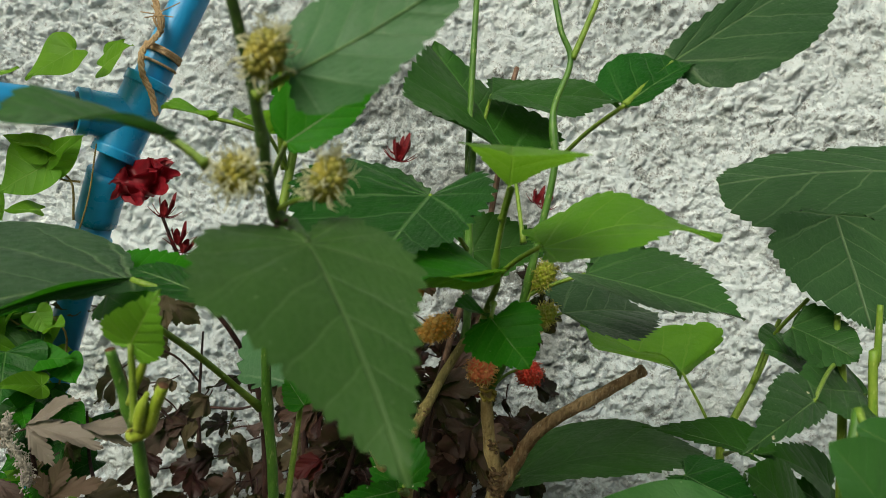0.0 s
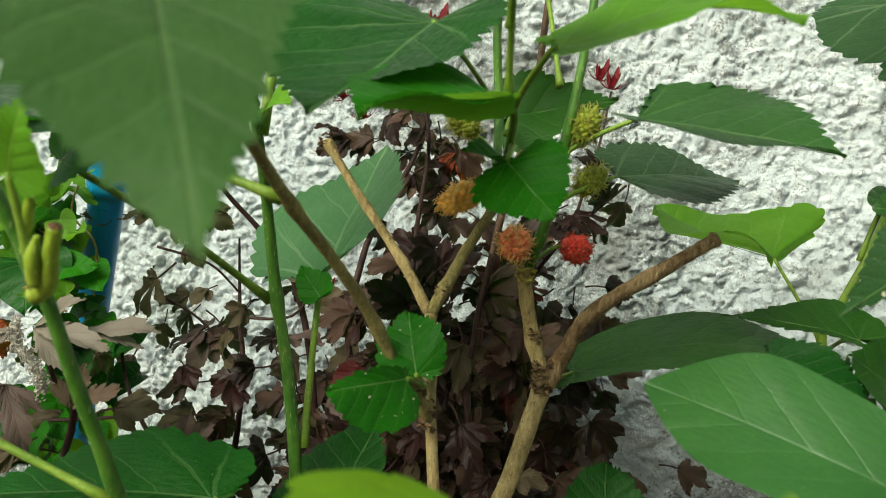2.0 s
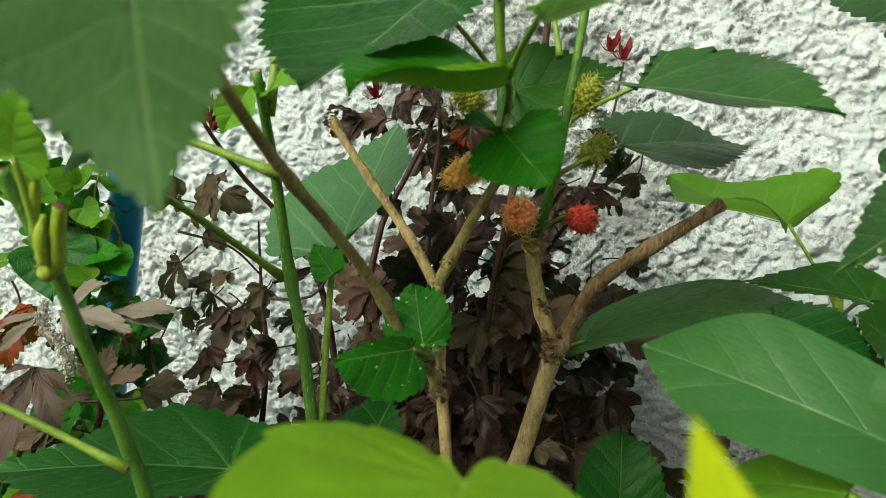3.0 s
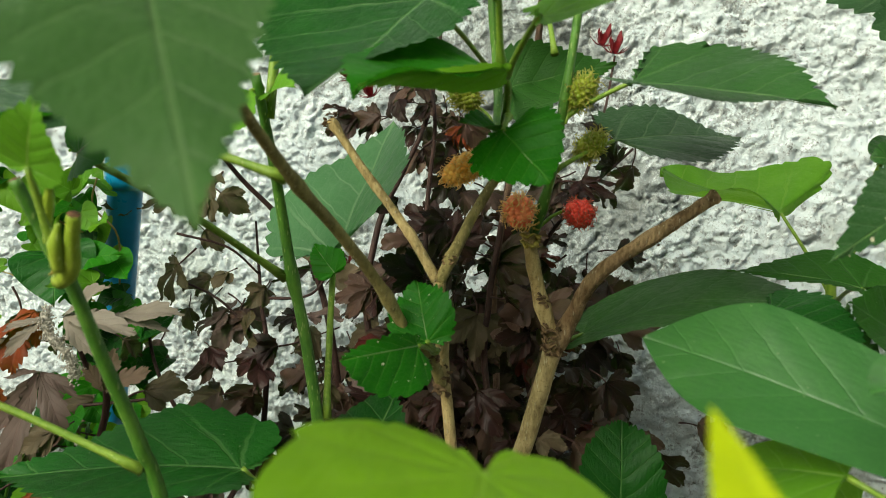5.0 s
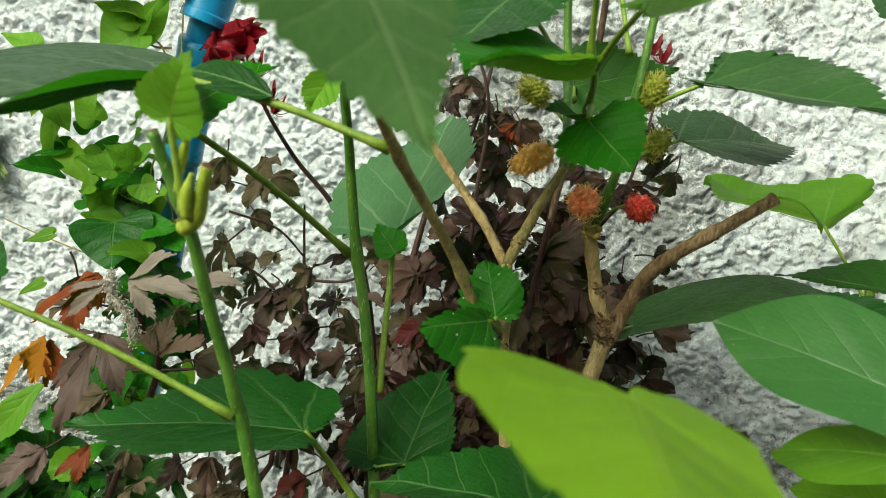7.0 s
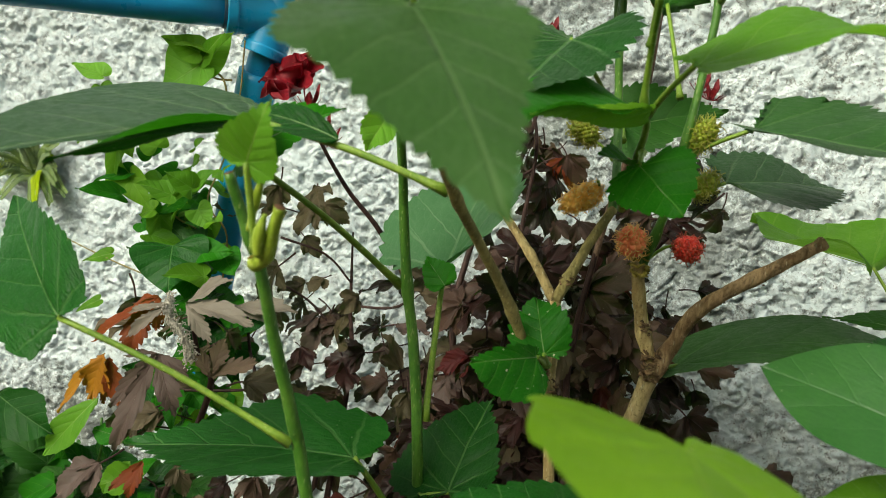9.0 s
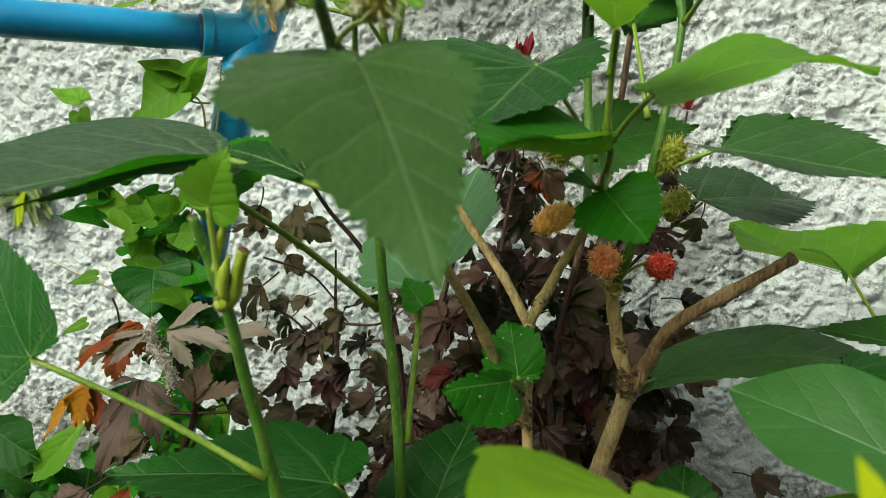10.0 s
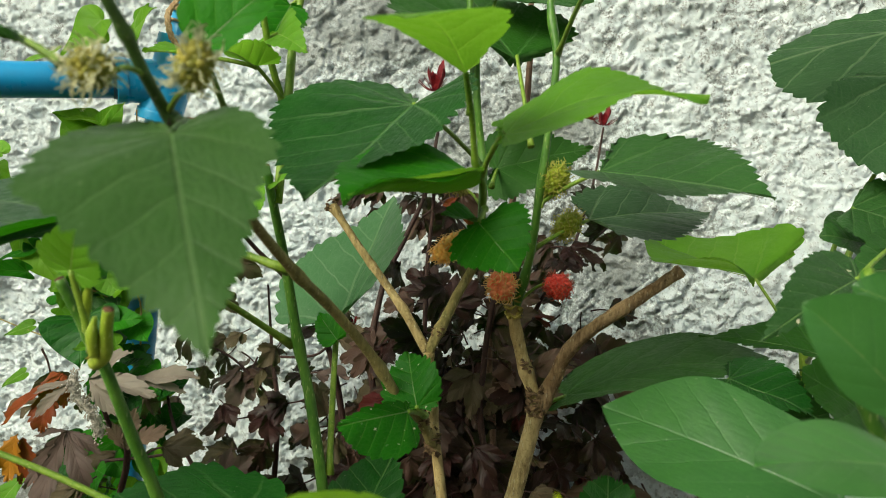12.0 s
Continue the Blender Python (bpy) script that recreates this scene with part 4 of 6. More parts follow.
leaf(mulberry, (-0.1229, 0.3100, 0.7760), (-0.1669, 0.2450, 0.7523), (0.05, -0.55, -0.83), (0.006, 0.016), LEAF_MID, -16, (4, 10), "lance", None, "underside of a level leaf, folded down", 14, 0.05, 0.04, ribbed=False)
leaf(mulberry, (-0.0871, 0.3020, 0.7700), (-0.1255, 0.3120, 0.7787), (0.1, -0.8, 0.6), (0.008, 0.007), LEAF_FRESH, 30, 10, "oval", None, "curled dark base of a level leaf", 8, 0.04, 0.05)
leaf(mulberry, (-0.1546, 0.36, 0.7621), (-0.0949, 0.33, 0.7842), (-0.498, -0.845, 0.197), (0.0177, 0.0132), LEAF_MID, 22, 8.1, "heart", (-0.096, 0.446, 0.6971), "green leaf on a long stalk", 20, 0.05, 0.05, thick=0.0017)
leaf(mulberry, (-0.0988, 0.252, 0.7582), (-0.0882, 0.244, 0.7779), (-0.0105, -0.928, -0.371), (0.0114, 0.0106), LEAF_LIME, 30, 9, "heart", (-0.0986, 0.262, 0.7293), "young yellow-green unfolding leaf", 14, 0.05, 0.06, thick=0.0012)
leaf(mulberry, (-0.1899, 0.2849, 0.6925), (-0.2601, 0.3421, 0.7339), (-0.374, -0.799, 0.471), (0.0272, 0.0209), LEAF_FRESH, 17.8, (6.2, 10.3), (0.049, 0.326, 0.26), (-0.0956, 0.298, 0.6523), "blue-green leaf hanging on a long stalk", 22, 0.04, 0.04, thick=0.0013)
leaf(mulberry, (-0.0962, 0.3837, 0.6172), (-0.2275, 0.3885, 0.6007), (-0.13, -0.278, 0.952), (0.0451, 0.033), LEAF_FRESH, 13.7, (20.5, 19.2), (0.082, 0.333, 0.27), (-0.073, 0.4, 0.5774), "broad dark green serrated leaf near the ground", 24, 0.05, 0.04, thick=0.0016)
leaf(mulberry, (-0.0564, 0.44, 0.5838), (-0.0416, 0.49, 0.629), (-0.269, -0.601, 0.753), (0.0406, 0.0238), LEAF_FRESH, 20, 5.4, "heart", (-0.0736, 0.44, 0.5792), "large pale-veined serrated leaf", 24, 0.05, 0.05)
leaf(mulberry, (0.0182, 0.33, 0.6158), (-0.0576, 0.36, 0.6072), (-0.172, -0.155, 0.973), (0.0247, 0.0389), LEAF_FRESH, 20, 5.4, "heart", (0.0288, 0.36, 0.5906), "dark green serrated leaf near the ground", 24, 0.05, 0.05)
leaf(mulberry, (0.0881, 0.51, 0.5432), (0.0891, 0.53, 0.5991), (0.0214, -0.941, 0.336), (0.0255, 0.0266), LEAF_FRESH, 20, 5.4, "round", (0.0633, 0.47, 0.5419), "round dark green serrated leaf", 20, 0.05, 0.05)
leaf(mulberry, (0.034, 0.4495, 0.8595), (-0.0219, 0.5068, 0.9315), (0.399, -0.541, 0.74), (0.0712, 0.0441), LEAF_DULL, 3.3, (11.2, 10.9), (-0.011, 0.235, 0.33), (0.0434, 0.42, 0.8079), "large dark upright leaf with pale veins", 22, 0.05, 0.05)
leaf(mulberry, (0.0201, 0.48, 0.8991), (0.101, 0.48, 0.9012), (-0.0225, -0.499, 0.866), (0.0338, 0.0355), LEAF_DULL, 18, 4.5, "broad", (0.0151, 0.46, 0.8701), "dull dark leaf seen edge-on", 20, 0.05, 0.05)
leaf(mulberry, (0.0735, 0.34, 0.8719), (0.1089, 0.36, 0.9002), (-0.166, -0.696, 0.699), (0.0257, 0.0067), LEAF_FRESH, 14, 6, "broad", (0.0568, 0.42, 0.8542), "green leaf folded along its middle, on a slender stalk", 12, 0.04, 0.03)
leaf(mulberry, (0.0979, 0.36, 0.8985), (0.1885, 0.4, 0.9682), (-0.0259, -0.852, 0.523), (0.0112, 0.0341), LEAF_GREY, 14, 6, "broad", (0.0735, 0.34, 0.8719), "broad grey-green leaf beyond the folded one", 20, 0.04, 0.03)
leaf(mulberry, (-0.0569, 0.262, 0.8305), (-0.0299, 0.27, 0.8542), (0.13, -0.975, 0.181), (0.0166, 0.0084), LEAF_MID, 20, 6.3, "broad", (-0.075, 0.32, 0.8165), "bright green leaf with strong pale veins", 16, 0.03, 0.04)
leaf(mulberry, (-0.0991, 0.41, 0.8511), (-0.1105, 0.38, 0.8554), (-0.2, -0.6, 0.8), 0.036, LEAF_LIME, 26, 24, "heart", (-0.0893, 0.43, 0.8315), "young lime-green leaf", 14, 0.05, 0.06)
leaf(mulberry, (-0.0918, 0.42, 0.8699), (-0.0677, 0.4, 0.8558), (-0.2, -0.8, 0.5), 0.03, LEAF_LIME, 26, 24, "heart", (-0.0946, 0.415, 0.866), "young lime-green leaf", 14, 0.05, 0.06)
leaf(mulberry, (-0.1288, 0.4, 0.8556), (-0.1464, 0.38, 0.8547), (0.0, -0.3, 0.95), 0.03, LEAF_LIME, 20, 14, "broad", (-0.0991, 0.41, 0.8511), "young lime-green leaf", 14, 0.05, 0.06)
leaf(mulberry, (-0.1209, 0.5, 0.9039), (-0.1335, 0.48, 0.891), (0.0, -1.0, 0.2), 0.05, LEAF_DULL, 20, 14, "heart", (-0.0966, 0.46, 0.9077), "blue-green leaf", 14, 0.05, 0.06)
leaf(mulberry, (-0.0911, 0.44, 0.8896), (-0.0991, 0.43, 0.8692), (0.1, -1.0, 0.3), 0.028, LEAF_MID, 20, 14, "broad", (-0.0897, 0.45, 0.8952), "bright green leaf", 14, 0.05, 0.06)
leaf(mulberry, (-0.0787, 0.205, 0.8235), (-0.1074, 0.175, 0.8184), (0.0, -0.3, 0.95), 0.040, LEAF_DARK, 20, 10, "broad", (-0.0646, 0.203, 0.8156), "dark green leaf", 14, 0.05, 0.06)
leaf(mulberry, (-0.0435, 0.2, 0.8415), (0.0017, 0.19, 0.8721), (0.283, 0.953, -0.106), (0.0150, 0.0190), LEAF_PALE, 16, 8, (0.05, 0.35, 0.2), (-0.0536, 0.203, 0.8351), "bright green leaf seen from below", 16, 0.04, 0.05)
leaf(mulberry, (-0.0984, 0.41, 0.7917), (-0.1062, 0.395, 0.7699), (0.4, -0.8, 0.5), 0.022, LEAF_LIME, 24, 34, "lance", (-0.094, 0.415, 0.7936), "narrow young lime-green leaf", 12, 0.05, 0.06)
leaf(mulberry, (-0.0906, 0.415, 0.791), (-0.0731, 0.4, 0.7931), (0.0, -0.8, 0.6), 0.02, LEAF_LIME, 24, 24, "broad", (-0.0929, 0.415, 0.7883), "young lime-green leaf", 12, 0.05, 0.06)

bm = bmesh.new()
bmesh.ops.create_icosphere(bm, subdivisions=2, radius=0.0009, matrix=Matrix.Translation((-0.0096, 0.1815, 0.7751)))
part("speck", bm, STYLE_PALE, mulberry, "pale speck on the large leaf")

# berries
berry(mulberry, (0.057, 0.441, 0.734), (0.9, -0.2, -0.3), 0.0138, 0.0126, BERRY_RED, STYLE_RED, 0.0030, "bright red mulberry with withered hairs", 78, 130, (0.0366, 0.434, 0.7266))
berry(mulberry, (0.028, 0.424, 0.736), (-0.3, -0.6, 0.3), 0.0151, 0.0139, BERRY_ORANGE, STYLE_TAN, 0.0033, "salmon-coloured unripe mulberry bristling with hairs", 58, 190)
berry(mulberry, (0.001, 0.427, 0.7555), (-0.85, -0.25, -0.5), 0.0225, 0.0108, BERRY_YELLOW, STYLE_TAN, 0.0034, "ochre unripe mulberry bristling with hairs", 62, 210, (0.0084, 0.42, 0.7645))
berry(mulberry, (0.062, 0.446, 0.767), (0.7, 0.1, 0.6), 0.0163, 0.0105, BERRY_GREEN, STYLE_OLIVE, 0.0040, "unripe green mulberry with bristly hairs", 70, 187, (0.0433, 0.428, 0.752))
berry(mulberry, (0.056, 0.421, 0.791), (0.5, 0.0, 0.8), 0.0163, 0.0105, BERRY_GREEN, STYLE_OLIVE, 0.0040, "unripe green mulberry with bristly hairs", 70, 187, (0.0488, 0.42, 0.7766))
berry(mulberry, (-0.002, 0.461, 0.792), (-0.7, -0.1, 0.55), 0.0168, 0.0105, BERRY_GREEN, STYLE_OLIVE, 0.0040, "unripe green mulberry with bristly hairs", 70, 187, (0.0145, 0.45, 0.7768))
berry(mulberry, (-0.056, 0.202, 0.814), (-0.8, -0.2, 0.15), 0.0105, 0.0095, BERRY_FLOWER, STYLE_PALE, 0.0046, "small green mulberry flower with long pale hairs", 52, 95, (-0.0526, 0.221, 0.8155))
berry(mulberry, (-0.034, 0.214, 0.816), (0.3, -0.2, 0.8), 0.0135, 0.0088, BERRY_FLOWER, STYLE_PALE, 0.0046, "small green mulberry flower with long pale hairs", 52, 95, (-0.0515, 0.231, 0.8061))
berry(mulberry, (-0.0493, 0.192, 0.844), (0.3, -0.2, 0.8), 0.0125, 0.0092, BERRY_FLOWER, STYLE_PALE, 0.0040, "small green mulberry flower with long pale hairs", 52, 80, (-0.0553, 0.2, 0.8417))

# ---- the smooth-leaved shrub at the lower right ----
laurel = thing("broadleaf_shrub", "shrub with smooth broad green leaves close by", "shrub")
stem(laurel, "stem", [(0.28, 0.30, -0.03), (0.26, 0.28, 0.4), (0.215, 0.262, 0.62), (0.151, 0.262, 0.7158), (0.151, 0.27, 0.759)], 0.005, 0.002, STEM_GREEN, "green stem", 10, 8, 0.05)
leaf(laurel, (0.1534, 0.2892, 0.679), (0.0760, 0.3290, 0.6990), (-0.135, -0.66, 0.739), (0.0213, 0.0272), LEAF_SMOOTH, 14.9, (5.4, 5.3), (-0.05, 0.6, 0.0), (0.215, 0.262, 0.62), "smooth broad green leaf with a pale midrib", 0, 0.0, 0.012)
leaf(laurel, (0.1542, 0.235, 0.7108), (0.109, 0.222, 0.7138), (0.143, -0.277, 0.95), (0.0151, 0.0160), LEAF_SMOOTH, 22, 5.4, "oval", (0.22, 0.262, 0.63), "smooth glossy green leaf", 0, 0.0, 0.03)
leaf(laurel, (0.1531, 0.24, 0.7245), (0.1225, 0.232, 0.7541), (0.29, -0.956, 0.0409), (0.0103, 0.0151), LEAF_SMOOTH, 20, 4.5, "oval", (0.151, 0.27, 0.759), "smooth green leaf with a pale sheen", 0, 0.0, 0.03)
leaf(laurel, (0.1592, 0.25, 0.7486), (0.1399, 0.25, 0.7568), (0.0637, -0.987, 0.15), (0.0047, 0.0076), LEAF_SMOOTH, 20, 4.5, "oval", (0.1522, 0.27, 0.7454), "smooth green leaf with a pale sheen", 0, 0.0, 0.03)
leaf(laurel, (0.03384, 0.179, 0.7098), (0.0364, 0.1053, 0.7099), (0.246, 0.0104, 0.969), (0.0238, 0.0317), LEAF_BRIGHT, 6.0, -5.9, "lobed", (0.06, 0.2, 0.66), "bright lime-green leaf close by, lit through", 7, 0.03, 0.02, ribbed=False)
leaf(laurel, (0.0750, 0.1023, 0.7078), (0.0613, 0.1415, 0.7354), (-0.159, -0.604, 0.781), (0.0081, 0.003), LEAF_YELLOW, 6.2, (6.1, 5.9), (0.0, 0.508, 0.25), (0.11, 0.17, 0.66), "narrow yellow-green leaf pointing up", 0, 0.0, 0.04, ribbed=False)
leaf(laurel, (0.1318, 0.2900, 0.6684), (0.1016, 0.3300, 0.6519), (-0.1, -0.45, 0.88), (0.020, 0.017), LEAF_VINE, 16, 6, (0.0, 0.45, 0.3), (0.215, 0.262, 0.620), "smooth green leaf low by the stem", 0, 0.0, 0.03)
leaf(laurel, (0.1635, 0.3600, 0.6249), (0.1252, 0.3800, 0.6196), (0.1, -0.7, 0.7), (0.018, 0.020), LEAF_VINE, 16, 6, (0.0, 0.45, 0.3), (0.215, 0.262, 0.600), "smooth dark leaf low by the stem", 0, 0.0, 0.03)

# ---- the second mulberry, at the right by the wall ----
neighbour = thing("mulberry_shrub", "second mulberry shrub with large dull green leaves by the wall", "shrub")
stem(neighbour, "stem", [(0.27, 0.6, -0.03), (0.25, 0.59, 0.4), (0.2189, 0.566, 0.6717), (0.2232, 0.566, 0.6899), (0.2424, 0.57, 0.7327), (0.2555, 0.58, 0.7626), (0.2588, 0.58, 0.774)], 0.004, 0.0016, STEM_LIME, "slim yellow-green stem", 10, 8, 0.05)
stem(neighbour, "stem", [(0.27, 0.45, -0.03), (0.26, 0.44, 0.4), (0.2329, 0.43, 0.7229), (0.2258, 0.43, 0.7604), (0.229, 0.44, 0.7853)], 0.0034, 0.0018, STEM_LIME, "slim yellow-green stem", 10, 8, 0.05)
stem(neighbour, "stem", [(0.30, 0.43, 0.3), (0.2444, 0.42, 0.7265), (0.2427, 0.42, 0.7636), (0.2413, 0.42, 0.7946)], 0.003, 0.0016, STEM_LIME, "slim yellow-green stem", 10, 8, 0.05)
leaf(neighbour, (0.3407, 0.497, 0.8819), (0.1842, 0.5286, 0.8638), (-0.214, -0.636, 0.742), (0.0600, 0.0300), LEAF_GREY, 24.2, -3.4, "blunt", None, "very large dull green serrated leaf", 22, 0.05, 0.012)
leaf(neighbour, (0.2337, 0.4639, 0.8456), (0.2414, 0.4255, 0.7798), (0.0989, -0.854, 0.511), (0.0399, 0.0477), LEAF_GREY, 2.3, 0.5, "broad", None, "very large dull green serrated leaf hanging down", 22, 0.05, 0.012)
leaf(neighbour, (0.1755, 0.35, 0.7486), (0.1312, 0.315, 0.7287), (0.249, -0.697, 0.672), (0.0082, 0.0175), LEAF_MARKED, 24, 4.5, "heart", (0.2258, 0.43, 0.7604), "dull serrated leaf with insect marks", 18, 0.06, 0.05)
leaf(neighbour, (0.1931, 0.45, 0.6989), (0.1386, 0.49, 0.6998), (-0.254, -0.366, 0.895), (0.0061, 0.0234), LEAF_DULL, 24, 4.5, "heart", (0.2168, 0.55, 0.6752), "dark serrated leaf with a long tip", 18, 0.06, 0.05)
leaf(neighbour, (0.2403, 0.5, 0.7521), (0.2028, 0.47, 0.7584), (0.0, -0.6, 0.8), 0.05, LEAF_DARK, 24, 10, "broad", (0.2555, 0.58, 0.7626), "dark smooth leaf", 0, 0.0, 0.05)
leaf(neighbour, (0.138, 0.4, 0.6954), (0.173, 0.38, 0.6828), (0.0752, -0.434, 0.898), (0.0250, 0.0210), LEAF_FRESH, 24, 4.5, "heart", (0.1453, 0.45, 0.6693), "dark green serrated leaf", 18, 0.06, 0.05)
leaf(neighbour, (0.2132, 0.42, 0.6661), (0.1694, 0.4, 0.7011), (0.0, -0.7, 0.7), 0.05, LEAF_DULL, 24, 10, "broad", (0.2245, 0.5, 0.6657), "dark leaf in shade", 14, 0.03, 0.05)
leaf(neighbour, (0.1605, 0.42, 0.6548), (0.1683, 0.4, 0.7008), (0.1, -1.0, 0.3), 0.07, LEAF_DARK, 24, 10, "heart", (0.1458, 0.45, 0.6445), "dark green serrated leaf", 18, 0.06, 0.05)
leaf(neighbour, (0.2032, 0.44, 0.7761), (0.2328, 0.42, 0.7626), (0.0, -0.7, 0.7), 0.05, LEAF_DARK, 24, 10, "broad", (0.2289, 0.43, 0.7607), "dark green leaf in shade", 14, 0.03, 0.05)
leaf(neighbour, (0.2251, 0.45, 0.754), (0.1884, 0.44, 0.7621), (0.0, -0.7, 0.7), 0.035, LEAF_DARK, 24, 10, "broad", (0.2277, 0.43, 0.7574), "dark green leaf in shade", 14, 0.03, 0.05)
leaf(neighbour, (0.2492, 0.44, 0.7418), (0.1911, 0.4, 0.7463), (0.0, -0.8, 0.6), 0.05, LEAF_DARK, 24, 10, "broad", (0.2293, 0.43, 0.7416), "dark green leaf in shade", 14, 0.03, 0.05)
leaf(neighbour, (0.2187, 0.4400, 0.6609), (0.1787, 0.4200, 0.6872), (0.1, -0.7, 0.7), (0.016, 0.014), LEAF_DULL, 24, 10, (0.1, 0.3, 0.4), (0.2606, 0.44, 0.6000), "dark leaf in shade", 16, 0.05, 0.05, stalk=STEM_GREEN)
leaf(neighbour, (0.2567, 0.4800, 0.6773), (0.1983, 0.4600, 0.6986), (-0.1, -0.6, 0.75), (0.022, 0.022), LEAF_DULL, 30, 14, (0.1, 0.25, 0.4), (0.2606, 0.44, 0.6000), "dark leaf in shade", 16, 0.05, 0.05, stalk=STEM_GREEN)
leaf(neighbour, (0.2737, 0.5000, 0.6477), (0.2234, 0.4700, 0.6811), (0.1, -0.75, 0.65), (0.026, 0.024), LEAF_DULL, 30, 14, (0.1, 0.25, 0.4), (0.2606, 0.44, 0.5800), "dark leaf in shade", 16, 0.05, 0.05, stalk=STEM_GREEN)
stem(neighbour, "stem", [(0.2091, 0.5, 0.7335), (0.2189, 0.5, 0.7641), (0.2208, 0.46, 0.7929)], 0.0016, 0.0012, STEM_LIME, "slender stalk", 8, 6, 0.05)

# ---- blue water pipes ----
pipes = thing("pipe_frame", "blue plastic water pipes joined by a tee fitting", "pipe")
TEE = (-0.2525, 0.6, 0.8767)
TOP = (-0.2239, 0.62, 0.9688)
LOW = (-0.276, 0.615, 0.8128)
FOOT = (-0.3251, 0.665, 0.6461)
LEFT = (-0.3668, 0.52, 0.8695)


def pipe(name, a, b, r, material, label=""):
    bm = tube(bmesh.new(), [Vector(a), Vector(a).lerp(Vector(b), 0.5), Vector(b)], r, r, 28, 6)
    return part(name, bm, material, pipes, label)


R = 0.0136
up_way, side_way = (Vector(TOP) - Vector(LOW)).normalized(), (Vector(LEFT) - Vector(TEE)).normalized()
pipe("pipe", Vector(TEE), Vector(TEE) + side_way * 1.1, R, PIPE_BLUE, "level blue plastic pipe")
pipe("pipe", Vector(TEE), Vector(TOP) + up_way * 0.25, R, PIPE_BLUE, "upright blue plastic pipe")
pipe("pipe", Vector(TEE), Vector(LOW), R, PIPE_BLUE, "upright blue plastic pipe")
foot_way = (Vector(FOOT) - Vector(LOW)).normalized()
pipe("pipe", Vector(LOW) - foot_way * 0.01, Vector(FOOT) + foot_way * ((FOOT[2] + 0.05) / -foot_way.z), R, PIPE_BLUE, "upright blue plastic pipe down to the soil")
tee = pipe("tee_fitting", Vector(TEE) - up_way * 0.034, Vector(TEE) + up_way * 0.034, R * 1.26, PIPE_FITTING, "blue tee fitting")
for way, far in ((up_way, 0.034), (-up_way, 0.034), (side_way, 0.040)):
    bm = tube(bmesh.new(), [Vector(TEE) + way * (far - 0.008), Vector(TEE) + way * (far - 0.003), Vector(TEE) + way * far], R * 1.34, R * 1.34, 28, 3)
    part("collar", bm, PIPE_FITTING, tee, "raised collar")
bm = tube(bmesh.new(), [Vector(TEE), Vector(TEE) + side_way * 0.02, Vector(TEE) + side_way * 0.040], R * 1.26, R * 1.26, 28, 4)
part("branch_socket", bm, PIPE_FITTING, tee)
bm = tube(bmesh.new(), [Vector(TEE) + side_way * 0.0395, Vector(TEE) + side_way * 0.041, Vector(TEE) + side_way * 0.0425], R * 1.08, R * 1.04, 28, 3)
part("glue_seam", bm, GLUE, tee, "dark seam of glue")
for share in (0.0, 0.32):
    q = Vector(LOW).lerp(Vector(FOOT), share)
    bm = tube(bmesh.new(), [q - foot_way * 0.022, q, q + foot_way * 0.022], R * 1.2, R * 1.2, 28, 3)
    part("coupling", bm, PIPE_FITTING, pipes, "straight blue coupling")

twine = thing("twine", "frayed jute twine knotted round the blue pipe", "twine")
rng = random.Random(5)
knot = Vector(TEE) + up_way * 0.052
side_a = up_way.cross(Vector((0, 1, 0))).normalized()
side_b = up_way.cross(side_a).normalized()
for i in range(6):
    h, tilt = rng.uniform(-0.006, 0.006), rng.uniform(-0.12, 0.12)
    ring = [knot + up_way * (h + 0.02 * tilt * math.sin(a)) + (side_a * math.cos(a) + side_b * math.sin(a)) * R * 1.06 for a in np.linspace(0.2, 6.28, 14)]
    part("loop", tube(bmesh.new(), ring, 0.0012, 0.0012, 6, 3, 0.25), TWINE, twine)
# three strands twisted round one another, hanging from the knot, with a frayed end above it
cord = spline([(-0.2439, 0.59, 0.9758), (-0.232, 0.586, 0.9474), (-0.2353, 0.583, 0.9354), (-0.2416, 0.58, 0.9245), (-0.2399, 0.58, 0.9084), (-0.2327, 0.583, 0.8947), (-0.2287, 0.586, 0.8784)], 8)
for i in range(3):
    line = [q + Vector((math.cos(n * 0.8 + i * 2.09), 0.3 * math.sin(n * 0.8 + i * 2.09), math.sin(n * 0.8 + i * 2.09) * 0.4)) * 0.0016 for n, (q, f) in enumerate(cord)]
    part("strand", tube(bmesh.new(), line, 0.0013, 0.0012, 6, 2, 0.3, seed=i), TWINE, twine)
for i in range(5):
    a = Vector((-0.2302, 0.583, 0.9403))
    line = [a, a + Vector((rng.uniform(-0.008, 0.008), -0.004, 0.012)), a + Vector((rng.uniform(-0.016, 0.016), -0.004, rng.uniform(0.01, 0.028)))]
    part("frayed_end", tube(bmesh.new(), line, 0.0008, 0.0004, 5, 5, 0.3, seed=i), TWINE, twine)


